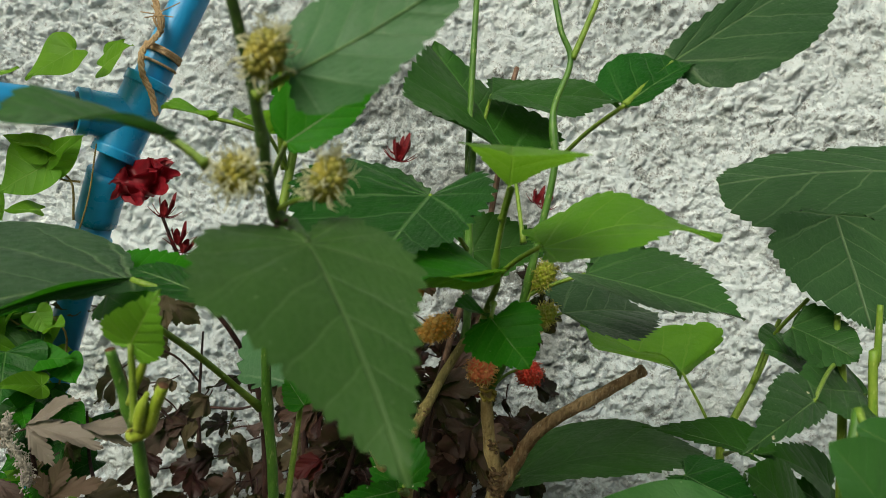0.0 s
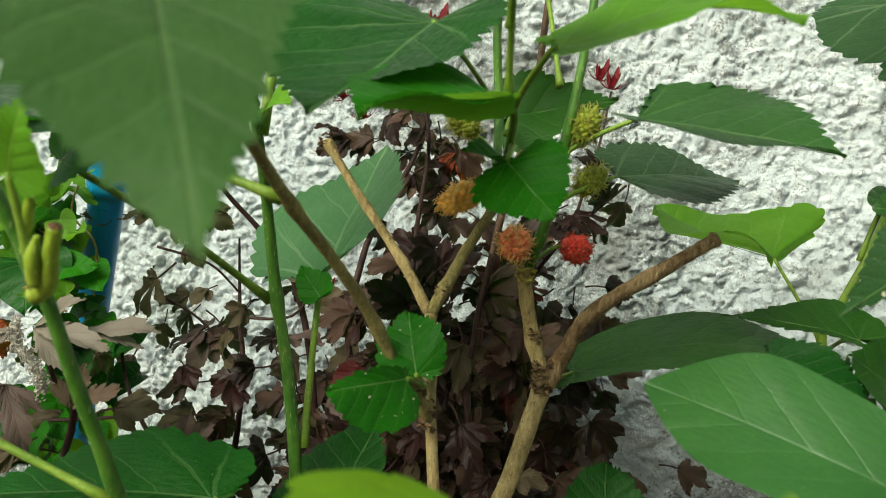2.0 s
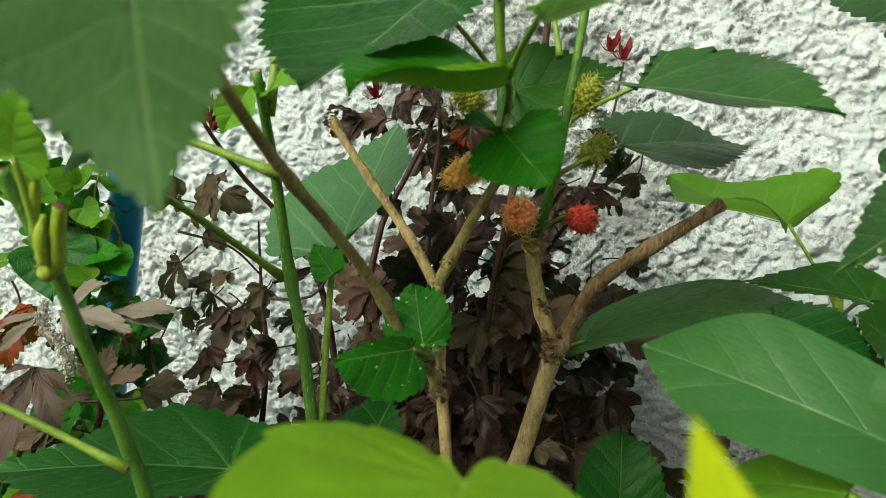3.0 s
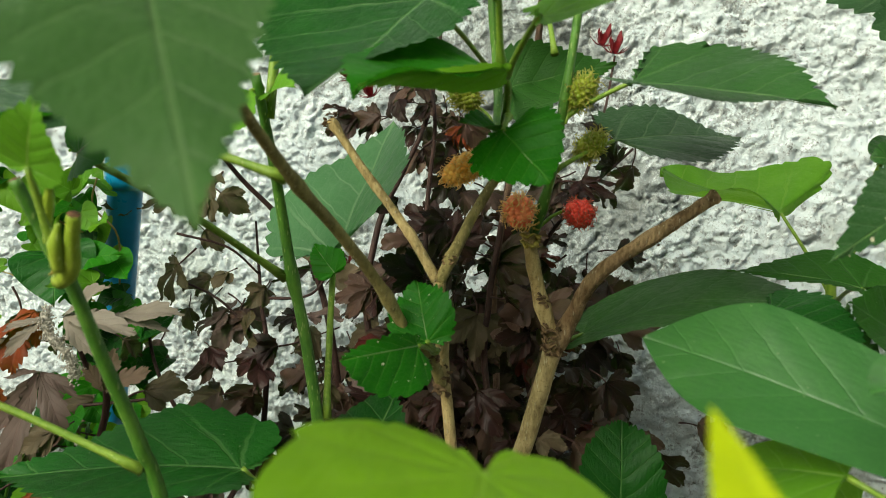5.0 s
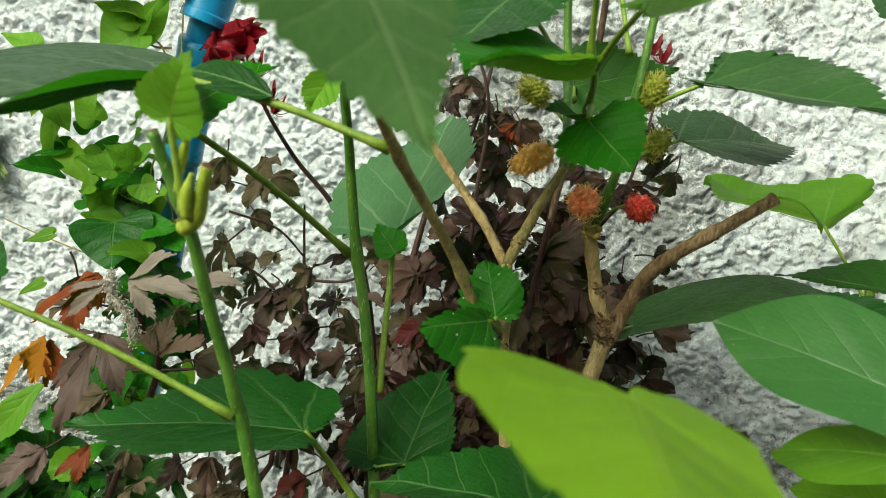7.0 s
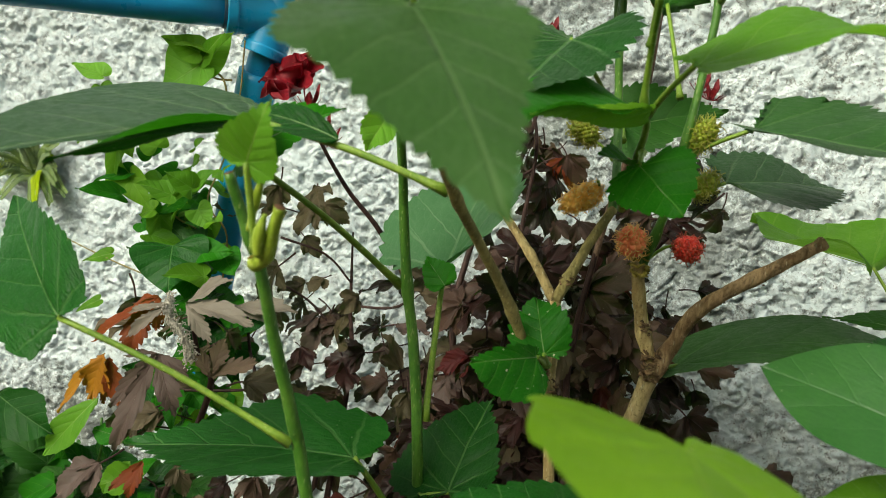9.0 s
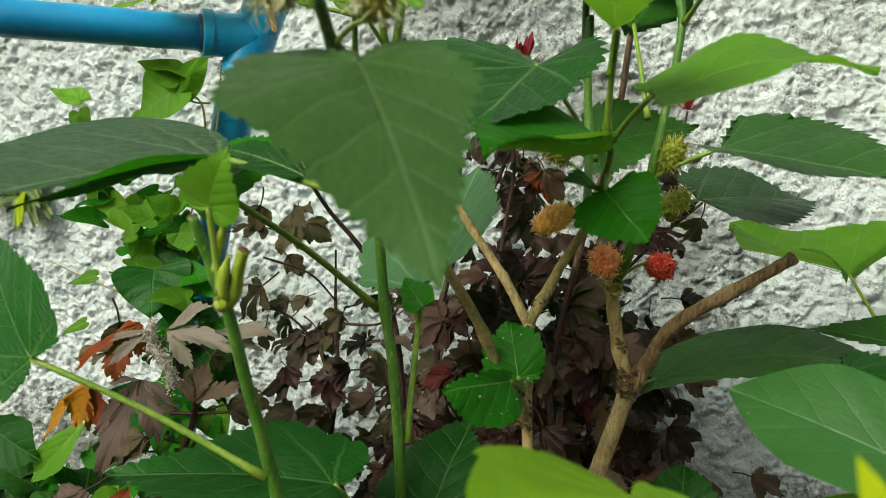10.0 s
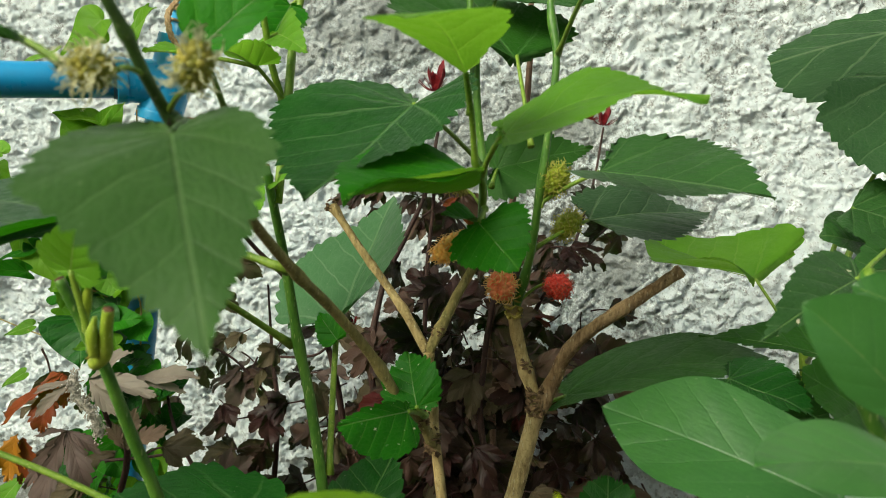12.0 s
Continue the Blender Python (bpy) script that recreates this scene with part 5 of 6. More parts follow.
# ---- the dark red hibiscus behind ----
def palm_mesh(name, lobes, size, material, seed, pet=0.018, droop=26.0, narrow=1.0):
    """A hand-shaped leaf: narrow toothed lobes that meet at the stalk."""
    bm = bmesh.new()
    mid = (lobes - 1) / 2
    for i in range(lobes):
        far = abs(i - mid) / max(mid, 1)
        long = size * (1.0 - 0.30 * far**1.3)
        m = Matrix.Translation((0, 0, 0.0006 * ((i * 2) % 3))) @ Matrix.Rotation(radians((i - mid) * -38 + 9 * noise.noise(Vector((i * 2.3, seed, 5.0)))), 4, "Z")
        slim = narrow * (0.54 if lobes == 3 else 0.42) * (1 + 0.15 * noise.noise(Vector((i * 1.7, seed, 2.0))))
        blade(bm, "lance", long, long * slim, droop * (1 + 0.6 * noise.noise(Vector((i, seed, 0)))), 14.0, 0.13, 7, 0.085, seed + i * 0.37, 50, 3, m, pucker=0.0)
    tube(bm, [(0, 0.001, 0), (0, -pet * 0.5, -pet * 0.1), (0.1 * pet, -pet, -0.25 * pet)], 0.0007, 0.0009, 5, 4, slot=1)
    data = bpy.data.meshes.new(name)
    bm.to_mesh(data)
    bm.free()
    data.materials.append(material)
    data.materials.append(STEM_DARK)
    return data


MAROON = [palm_mesh("leaf", (5, 3, 3, 5)[i % 4], 0.034 + 0.004 * (i % 3), (LEAF_MAROON, LEAF_MAROON, LEAF_BRONZE)[i % 3], i * 3.1, droop=(18.0, 34.0, 52.0)[i % 3]) for i in range(9)]
OLIVE = [palm_mesh("leaf", (3, 5, 3)[i % 3], 0.034 + 0.004 * (i % 3), LEAF_OLIVE, 20 + i * 3.1) for i in range(4)]
hibiscus = thing("hibiscus_shrub", "dark maroon-leaved hibiscus shrub against the wall", "shrub")
rng = random.Random(11)


def hand_leaf(data, base, down, up, scale=1.0, label=""):
    ob = part("leaf", data, None, hibiscus, label)
    ob.matrix_basis = aim(base, Vector(base) + Vector(down), up) @ Matrix.Diagonal((scale, scale, scale, 1))
    return ob


def sprig(centre, spread, count, kinds, size=1.0):
    """Hibiscus leaves that hang about a place, their tips down and out."""
    for i in range(int(count * (1.7 if kinds is DARK else 0.9))):
        at = Vector(centre) + Vector((rng.gauss(0, spread[0]), rng.gauss(0, spread[1]), rng.gauss(0, spread[2])))
        at.y = min(at.y, 0.785 - 0.11 * at.x)
        way = Vector((rng.uniform(-1, 1), rng.uniform(-0.7, 0.25), rng.uniform(-1.1, 0.15))) + (at - Vector(centre)).normalized() * 0.8
        up = Vector((rng.uniform(-0.7, 0.7), rng.uniform(-0.9, -0.1), rng.uniform(0.1, 1.0)))
        hand_leaf(rng.choice(kinds), at, way, up, size * rng.uniform(0.6, 1.05))


def twig(points, r0=0.002, r1=0.0011, material=None, label=""):
    stem(hibiscus, "stem", points, r0, r1, material or STEM_DARK, label, 7, 6, 0.1, seed=len(hibiscus.children))


twig([(-0.24, 0.70, -0.03), (-0.22, 0.68, 0.35), (-0.192, 0.66, 0.5729), (-0.1951, 0.66, 0.6434), (-0.1978, 0.66, 0.7079)], 0.0042, 0.0008)
twig([(-0.1951, 0.66, 0.6434), (-0.1486, 0.65, 0.6502), (-0.1241, 0.64, 0.683)], 0.0013, 0.0009)
twig([(-0.1942, 0.66, 0.6031), (-0.2246, 0.65, 0.6415), (-0.253, 0.64, 0.6596)], 0.0013, 0.0009)
twig([(-0.14, 0.70, -0.03), (-0.13, 0.69, 0.4), (-0.1307, 0.66, 0.5812), (-0.1452, 0.65, 0.6701), (-0.1618, 0.62, 0.7136), (-0.1835, 0.6, 0.7439), (-0.1953, 0.57, 0.7749), (-0.2045, 0.555, 0.8022)], 0.0036, 0.0011)
twig([(-0.04, 0.66, -0.03), (-0.04, 0.66, 0.4), (-0.0939, 0.63, 0.6116), (-0.0924, 0.64, 0.699), (-0.0726, 0.65, 0.7495), (-0.0561, 0.655, 0.7868), (-0.0466, 0.66, 0.8346), (-0.0448, 0.66, 0.8558)], 0.0036, 0.0012)
twig([(0.02, 0.62, -0.03), (0.01, 0.62, 0.4), (0.0058, 0.6, 0.6065), (0.0046, 0.59, 0.6769), (0.0169, 0.57, 0.7532), (0.0296, 0.56, 0.808), (0.0351, 0.56, 0.872), (0.0362, 0.56, 0.8979), (0.0307, 0.56, 0.8866), (0.0406, 0.57, 0.9398)], 0.0027, 0.0019, STEM_WOODY, "pale pinkish-brown woody stem")
twig([(0.05, 0.60, -0.03), (0.04, 0.60, 0.4), (0.0017, 0.58, 0.5944), (0.0016, 0.58, 0.6615), (0.0089, 0.58, 0.7117), (0.0138, 0.575, 0.7448)], 0.0030, 0.0018, STEM_DARK, "dark woody stem")
twig([(0.08, 0.66, -0.03), (0.06, 0.66, 0.4), (0.0193, 0.64, 0.6344), (0.0358, 0.64, 0.6909), (0.0622, 0.64, 0.7293), (0.1029, 0.66, 0.7678)], 0.0032, 0.001)
twig([(0.0622, 0.64, 0.7293), (0.0827, 0.7, 0.7944), (0.0924, 0.73, 0.8454)], 0.0014, 0.0009)
twig([(-0.34, 0.56, -0.03), (-0.32, 0.55, 0.4), (-0.2507, 0.52, 0.5883), (-0.2479, 0.5, 0.6222), (-0.2465, 0.485, 0.6526)], 0.0034, 0.0014)
twig([(-0.32, 0.60, -0.03), (-0.30, 0.60, 0.35), (-0.1875, 0.58, 0.5122), (-0.2242, 0.58, 0.5616), (-0.2463, 0.58, 0.6043), (-0.2637, 0.6, 0.6446)], 0.003, 0.001)
twig([(-0.10, 0.62, -0.03), (-0.1, 0.62, 0.4), (-0.0764, 0.6, 0.5499), (-0.0537, 0.61, 0.6315), (-0.0481, 0.62, 0.7288), (-0.043, 0.62, 0.7949), (-0.0585, 0.62, 0.8458)], 0.0034, 0.001)
twig([(-0.0516, 0.62, 0.7681), (-0.0289, 0.62, 0.783), (-0.0172, 0.61, 0.7792)], 0.0011, 0.0008)
twig([(-0.2468, 0.62, 0.7008), (-0.2137, 0.64, 0.6882), (-0.1955, 0.66, 0.6634)], 0.0011, 0.0009)
twig([(-0.2909, 0.55, 0.5823), (-0.2493, 0.56, 0.5854), (-0.2211, 0.58, 0.5871)], 0.0013, 0.001)

CRIMSON = [palm_mesh("leaf", 3, 0.030, LEAF_CRIMSON, 61.0)]
DARK = MAROON + MAROON + OLIVE[:2] + CRIMSON
ROSE = [palm_mesh("leaf", (3, 5)[i % 2], 0.036, LEAF_MAUVE, 71 + i * 2.3, droop=20.0) for i in range(3)]
MIXED = MAROON[:3] + OLIVE + ROSE
# added dark leaves close to the wall stand in for shade, then the leaves in front of them
sprig((-0.0525, 0.74, 0.5933), (0.060, 0.015, 0.040), 24, DARK, 1.25)
sprig((-0.0535, 0.72, 0.5118), (0.080, 0.020, 0.040), 40, DARK, 1.3)
sprig((0.0254, 0.72, 0.5571), (0.034, 0.020, 0.050), 28, DARK, 1.25)
sprig((-0.0318, 0.63, 0.6598), (0.030, 0.03, 0.026), 17, DARK)
sprig((0.0081, 0.62, 0.6193), (0.040, 0.04, 0.045), 34, DARK)
sprig((-0.0559, 0.63, 0.571), (0.050, 0.04, 0.045), 34, DARK)
sprig((0.0248, 0.66, 0.6686), (0.035, 0.03, 0.035), 20, DARK)
sprig((-0.0046, 0.6, 0.5344), (0.060, 0.04, 0.035), 30, DARK, 1.1)
sprig((-0.1854, 0.66, 0.6244), (0.045, 0.02, 0.035), 15, MIXED)
sprig((-0.2299, 0.66, 0.6596), (0.035, 0.02, 0.020), 6, MIXED)
sprig((-0.1284, 0.65, 0.5841), (0.045, 0.02, 0.040), 10, MIXED)
sprig((-0.205, 0.64, 0.5663), (0.045, 0.02, 0.030), 10, MIXED)
sprig((-0.1479, 0.6, 0.5202), (0.070, 0.03, 0.030), 18, MIXED)
sprig((-0.2467, 0.64, 0.719), (0.018, 0.01, 0.022), 6, OLIVE)
sprig((-0.2182, 0.62, 0.7548), (0.018, 0.01, 0.012), 4, OLIVE)
sprig((-0.0379, 0.62, 0.7866), (0.016, 0.01, 0.014), 8, MAROON, 0.8)
sprig((-0.084, 0.66, 0.7912), (0.030, 0.01, 0.025), 14, MAROON, 0.8)
sprig((-0.0433, 0.66, 0.7741), (0.022, 0.01, 0.020), 8, MAROON, 0.8)
sprig((0.0942, 0.66, 0.7693), (0.020, 0.01, 0.008), 5, MAROON, 0.8)
sprig((0.0575, 0.66, 0.7458), (0.016, 0.01, 0.012), 5, MAROON, 0.8)
sprig((0.0803, 0.7, 0.6307), (0.02, 0.02, 0.03), 3, DARK, 0.9)
sprig((-0.27, 0.54, 0.567), (0.040, 0.03, 0.030), 9, OLIVE)
sprig((-0.2407, 0.54, 0.541), (0.060, 0.03, 0.025), 10, MIXED)
sprig((-0.2446, 0.54, 0.6387), (0.05, 0.02, 0.03), 6, OLIVE)


def lobed_leaf(base, lobes, material, label):
    """One hand-shaped leaf whose lobes run from its base to their own tips: (tip, width by length, fold, way up)."""
    bm = bmesh.new()
    for i, (tip, slim, fold, up) in enumerate(lobes):
        long = (Vector(tip) - Vector(base)).length
        m = aim(Vector(base) + Vector((0, -0.0006 * (i % 3), 0)), tip, up)
        blade(bm, "lance", long, long * slim, 16.0, fold, 0.10, 8, 0.15, i * 0.7 + base[2] * 40, 60, 4, m, pucker=0.0)
    return part("leaf", bm, material, hibiscus, label)


lobed_leaf((-0.2425, 0.4700, 0.6661), (((-0.2127, 0.4650, 0.6890), 0.34, 20, (0.1, -0.6, 0.8)), ((-0.1901, 0.4550, 0.6656), 0.30, 26, (0.1, -0.6, 0.8)), ((-0.2197, 0.4600, 0.6465), 0.34, 14, (0.1, -0.9, 0.4)), ((-0.2217, 0.4750, 0.6714), 0.30, -20, (0.1, -0.6, 0.8))), LEAF_ASH, "greyish hand-shaped leaf with toothed lobes")
lobed_leaf((-0.2575, 0.4750, 0.6636), (((-0.2864, 0.4700, 0.6576), 0.26, 16, (0.1, -0.6, 0.8)), ((-0.2846, 0.4650, 0.6404), 0.24, 16, (0.1, -0.9, 0.4))), LEAF_ASH, "greyish hand-shaped leaf with toothed lobes")
lobed_leaf((-0.2176, 0.4800, 0.6652), (((-0.1691, 0.4700, 0.6745), 0.28, 18, (0.1, -0.6, 0.8)), ((-0.1796, 0.4750, 0.6616), 0.22, 18, (0.1, -0.6, 0.8))), LEAF_ASH, "greyish hand-shaped leaf with toothed lobes")
lobed_leaf((-0.2714, 0.4850, 0.6658), (((-0.3198, 0.4750, 0.6340), 0.22, 24, (0.1, -0.6, 0.8)), ((-0.2694, 0.4800, 0.6431), 0.50, 14, (0.5, -0.8, 0.3)), ((-0.2965, 0.4900, 0.6591), 0.30, 14, (0.1, -0.6, 0.8))), LEAF_RUST, "rust-red withering leaf")
lobed_leaf((-0.2852, 0.4900, 0.6565), (((-0.2862, 0.4750, 0.6275), 0.62, 12, (0.1, -0.9, 0.4)),), LEAF_RUST, "rust-red withering leaf")
lobed_leaf((-0.3244, 0.5050, 0.6161), (((-0.3556, 0.4900, 0.5737), 0.24, 26, (-0.5, -0.8, 0.3)),), LEAF_AMBER, "amber withering leaf")
lobed_leaf((-0.3217, 0.5000, 0.6167), (((-0.3290, 0.4950, 0.5834), 0.66, 10, (0.1, -0.9, 0.4)),), LEAF_AMBER, "amber withering leaf")
lobed_leaf((-0.3207, 0.5050, 0.6137), (((-0.3057, 0.4950, 0.5827), 0.42, 14, (0.1, -0.9, 0.4)), ((-0.3225, 0.5000, 0.5788), 0.30, 14, (0.1, -0.9, 0.4))), LEAF_RUST, "rust-red withering leaf")
lobed_leaf((-0.2670, 0.4800, 0.6288), (((-0.2993, 0.4700, 0.5885), 0.25, 14, (0.1, -0.9, 0.4)), ((-0.2860, 0.4550, 0.5648), 0.23, 16, (0.1, -0.9, 0.4)), ((-0.2433, 0.4650, 0.5942), 0.36, 10, (0.5, -0.8, 0.3)), ((-0.2402, 0.4750, 0.6175), 0.32, 12, (0.1, -0.6, 0.8)), ((-0.2947, 0.4800, 0.6253), 0.22, 12, (0.1, -0.6, 0.8))), LEAF_MAUVE, "large brownish hand-shaped leaf")
lobed_leaf((-0.2383, 0.5000, 0.6115), (((-0.2037, 0.4900, 0.6321), 0.40, 12, (0.1, -0.6, 0.8)), ((-0.2308, 0.5000, 0.6394), 0.50, 12, (0.1, -0.9, 0.4)), ((-0.2477, 0.4950, 0.6312), 0.45, 12, (0.1, -0.9, 0.4))), LEAF_ROSE, "pinkish-green hand-shaped leaf")
lobed_leaf((-0.2858, 0.5000, 0.5448), (((-0.3045, 0.4850, 0.5254), 0.24, 12, (0.1, -0.9, 0.4)), ((-0.2894, 0.4850, 0.5227), 0.40, 12, (0.1, -0.9, 0.4))), LEAF_RUST, "rust-red withering leaf")
RUST = [palm_mesh("leaf", 3, 0.046, LEAF_RUST, 41.0, narrow=0.7), palm_mesh("leaf", 5, 0.044, LEAF_RUST, 45.0, narrow=0.75)]
hand_leaf(RUST[1], (-0.0218, 0.61, 0.7831), (0.3, -0.2, -0.9), (0.1, -0.9, 0.3), 0.5, "small rust-red leaf")
hand_leaf(RUST[0], (-0.0224, 0.63, 0.7815), (0.4, -0.2, -0.9), (0.1, -0.9, 0.3), 0.55, "small rust-red leaf")


def calyx(centre, way, size, label="crimson hibiscus calyx"):
    """A hibiscus calyx: five pointed sepals round a bud, with thin curved bracts below."""
    bm = bmesh.new()
    bmesh.ops.create_icosphere(bm, subdivisions=3, radius=size * 0.2, matrix=Matrix.Translation((0, size * 0.22, 0)) @ Matrix.Diagonal((1, 1.35, 1, 1)))
    for i in range(5):
        m = Matrix.Rotation(i * 1.257, 4, "Y") @ Matrix.Translation((0, 0, size * 0.13)) @ Matrix.Rotation(radians(9), 4, "X")
        blade(bm, "lance", size * (0.8 + 0.25 * (i % 3)), size * 0.40, -6.0, 24.0, 0.05, 0, 0.0, i, 12, 2, m)
    for i in range(8):
        a = i * 0.785 + 0.3
        p = Vector((math.cos(a), 0, math.sin(a)))
        tube(bm, [p * size * 0.15, p * size * 0.42 + Vector((0, size * 0.08, 0)), p * size * 0.8 + Vector((0, size * 0.38, 0))], size * 0.035, size * 0.015, 5, 3)
    ob = part("calyx", bm, CALYX, hibiscus, label)
    ob.matrix_basis = aim(centre, Vector(centre) + Vector(way), (0.1, -0.9, 0.4))
    return ob


calyx((0.0921, 0.73, 0.8478), (0.1, -0.2, 1.0), 0.015)
calyx((-0.0989, 0.655, 0.8081), (-0.2, -0.4, 0.8), 0.013)
calyx((-0.0877, 0.655, 0.8203), (0.3, -0.4, 0.8), 0.013)
calyx((-0.1148, 0.655, 0.8228), (-0.5, -0.4, 0.6), 0.012)
calyx((-0.0442, 0.64, 0.8693), (0.1, -0.3, 1.0), 0.019)
calyx((0.0797, 0.7, 0.8504), (0.2, -0.3, 1.0), 0.014)
calyx((-0.2036, 0.556, 0.8023), (0.2, -0.3, 1.0), 0.015)
calyx((-0.1884, 0.56, 0.7779), (0.3, -0.4, 0.6), 0.013)
calyx((-0.1927, 0.56, 0.7835), (0.1, -0.4, 0.8), 0.014)
calyx((-0.0482, 0.66, 0.8771), (0.1, -0.3, 0.9), 0.013)
calyx((-0.009, 0.6, 0.5825), (0.1, -0.5, 0.6), 0.010)
calyx((-0.1226, 0.66, 0.6724), (0.2, -0.5, 0.6), 0.010)
bm = bmesh.new()
for i in range(7):
    m = Matrix.Rotation(i * 0.9 + 0.3, 4, "Y") @ Matrix.Rotation(radians(-52 - 16 * (i % 3)), 4, "X")
    blade(bm, "fan", 0.030, 0.036, -34.0, 6.0, 0.22, 7, 0.06, i * 2.7, 40, 8, m)
flower = part("flower", bm, PETAL, hibiscus, "crumpled deep red hibiscus flower")
flower.matrix_basis = Matrix.Translation((-0.229, 0.588, 0.826)) @ Matrix.Rotation(radians(-14), 4, "Y") @ Matrix.Diagonal((1.25, 0.9, 0.62, 1.0)) @ Matrix.Translation((0.229, -0.588, -0.826)) @ aim((-0.229, 0.592, 0.820), (-0.236, 0.572, 0.838), (0.2, -0.8, 0.5))
bm = bmesh.new()
stalk = spline([(-0.2575, 0.4760, 0.6672), (-0.2573, 0.4740, 0.6559), (-0.2486, 0.4740, 0.6468), (-0.2426, 0.4760, 0.6359), (-0.2436, 0.4800, 0.6265)], 12)
for i in range(620):
    q = stalk[rng.randrange(len(stalk))][0] + Vector((rng.gauss(0, 0.0022), rng.gauss(0, 0.0020), rng.gauss(0, 0.0024)))
    way = Vector((rng.gauss(0, 1), rng.gauss(0, 1), rng.gauss(0, 1))).normalized() * rng.uniform(0.0010, 0.0022)
    tube(bm, [q, q + way * 0.6 + Vector((0, 0, 0.0006)), q + way], 0.0005, 0.0003, 4, 2)
tube(bm, [q for q, f in stalk], 0.0020, 0.0016, 6, 2)
part("dried_flower_head", bm, FLUFF, hibiscus, "dried grey fluffy flower head")

# ---- the vine on the pipe ----
vine = thing("climbing_vine", "climbing vine with bright green pointed leaves twined on the pipe", "vine")
for points in (
    [(-0.3047, 0.63, 0.6354), (-0.2899, 0.61, 0.6973), (-0.3039, 0.6, 0.7245), (-0.2858, 0.59, 0.7624), (-0.2712, 0.58, 0.807), (-0.2642, 0.57, 0.8509)],
    [(-0.2779, 0.58, 0.8218), (-0.291, 0.575, 0.8226), (-0.3008, 0.57, 0.8342)],
    [(-0.3128, 0.6, 0.7027), (-0.3339, 0.6, 0.7125), (-0.3482, 0.6, 0.7371)],
    [(-0.3323, 0.64, 0.6408), (-0.4092, 0.68, 0.6459), (-0.4731, 0.7, 0.6568), (-0.5279, 0.72, 0.6673)],
    [(-0.2801, 0.58, 0.7925), (-0.2829, 0.575, 0.8218), (-0.3026, 0.57, 0.8319), (-0.3106, 0.57, 0.848)],
):
    stem(vine, "tendril", points, 0.0009, 0.0006, STEM_BROWN, "", 7, 6, 0.1)
for base, tip, up, width, mat in (
    ((-0.3041, 0.6000, 0.6862), (-0.3580, 0.5750, 0.6828), (0.15, -0.75, 0.65), 0.060, LEAF_DARK),
    ((-0.4606, 0.7, 0.6592), (-0.4843, 0.69, 0.6498), (0.0, -0.8, 0.6), 0.016, LEAF_VINE),
    ((-0.4709, 0.7, 0.6114), (-0.4895, 0.69, 0.5982), (0.0, -0.8, 0.6), 0.014, LEAF_VINE),
    ((-0.2955, 0.57, 0.9044), (-0.2991, 0.56, 0.9274), (0.0, -0.9, 0.4), 0.022, LEAF_VINE),
    ((-0.2675, 0.58, 0.9183), (-0.2509, 0.57, 0.9302), (0.0, -0.9, 0.4), 0.018, LEAF_VINE),
    ((-0.3014, 0.57, 0.8405), (-0.3282, 0.56, 0.8489), (0.0, -0.9, 0.4), 0.024, LEAF_VINE),
    ((-0.2986, 0.57, 0.8345), (-0.2761, 0.56, 0.8543), (0.0, -0.9, 0.4), 0.018, LEAF_VINE),
    ((-0.3011, 0.57, 0.7975), (-0.3245, 0.56, 0.7945), (0.0, -0.4, 0.9), 0.026, LEAF_VINE),
    # the darker green puts this leaf's shadow into its colour
    ((-0.3152, 0.5700, 0.6902), (-0.3015, 0.5450, 0.6547), (0.1, -0.7, 0.7), 0.060, LEAF_FRESH),
    ((-0.2917, 0.5800, 0.6270), (-0.2525, 0.5700, 0.6147), (0.2, -0.8, 0.5), 0.040, LEAF_FRESH),
    ((-0.3141, 0.5600, 0.5554), (-0.3331, 0.5500, 0.5352), (0.0, -0.8, 0.5), 0.016, LEAF_PALE),
    ((-0.3952, 0.6, 0.8848), (-0.3324, 0.58, 0.9019), (0.0, -0.6, 0.8), 0.03, LEAF_VINE),
    ((-0.278, 0.55, 0.9147), (-0.3041, 0.54, 0.8871), (0.0, -0.8, 0.6), 0.04, LEAF_VINE),
    ((-0.2656, 0.57, 0.9082), (-0.2407, 0.56, 0.9249), (0.0, -0.8, 0.6), 0.03, LEAF_VINE),
    ((-0.2937, 0.57, 0.8427), (-0.3201, 0.56, 0.8453), (0.0, -0.4, 0.9), 0.02, LEAF_VINE),
):
    leaf(vine, base, tip, up, width, mat, 12, 7, "heart", None, "", 0, 0.0, 0.06, rows=40)
leaf(vine, (-0.2983, 0.57, 0.8322), (-0.3312, 0.565, 0.806), (-0.0952, -0.949, 0.301), (0.0205, 0.0329), LEAF_LIME, 8, 4, "heart", None, "lime-green heart-shaped leaf", 0, 0.0, 0.05, rows=40)
leaf(vine, (-0.2987, 0.575, 0.8317), (-0.2734, 0.57, 0.8568), (-0.181, -0.983, -0.013), (0.0153, 0.0146), LEAF_LIME, 8, 4, "heart", None, "lime-green heart-shaped leaf", 0, 0.0, 0.05, rows=40)
vrng = random.Random(23)
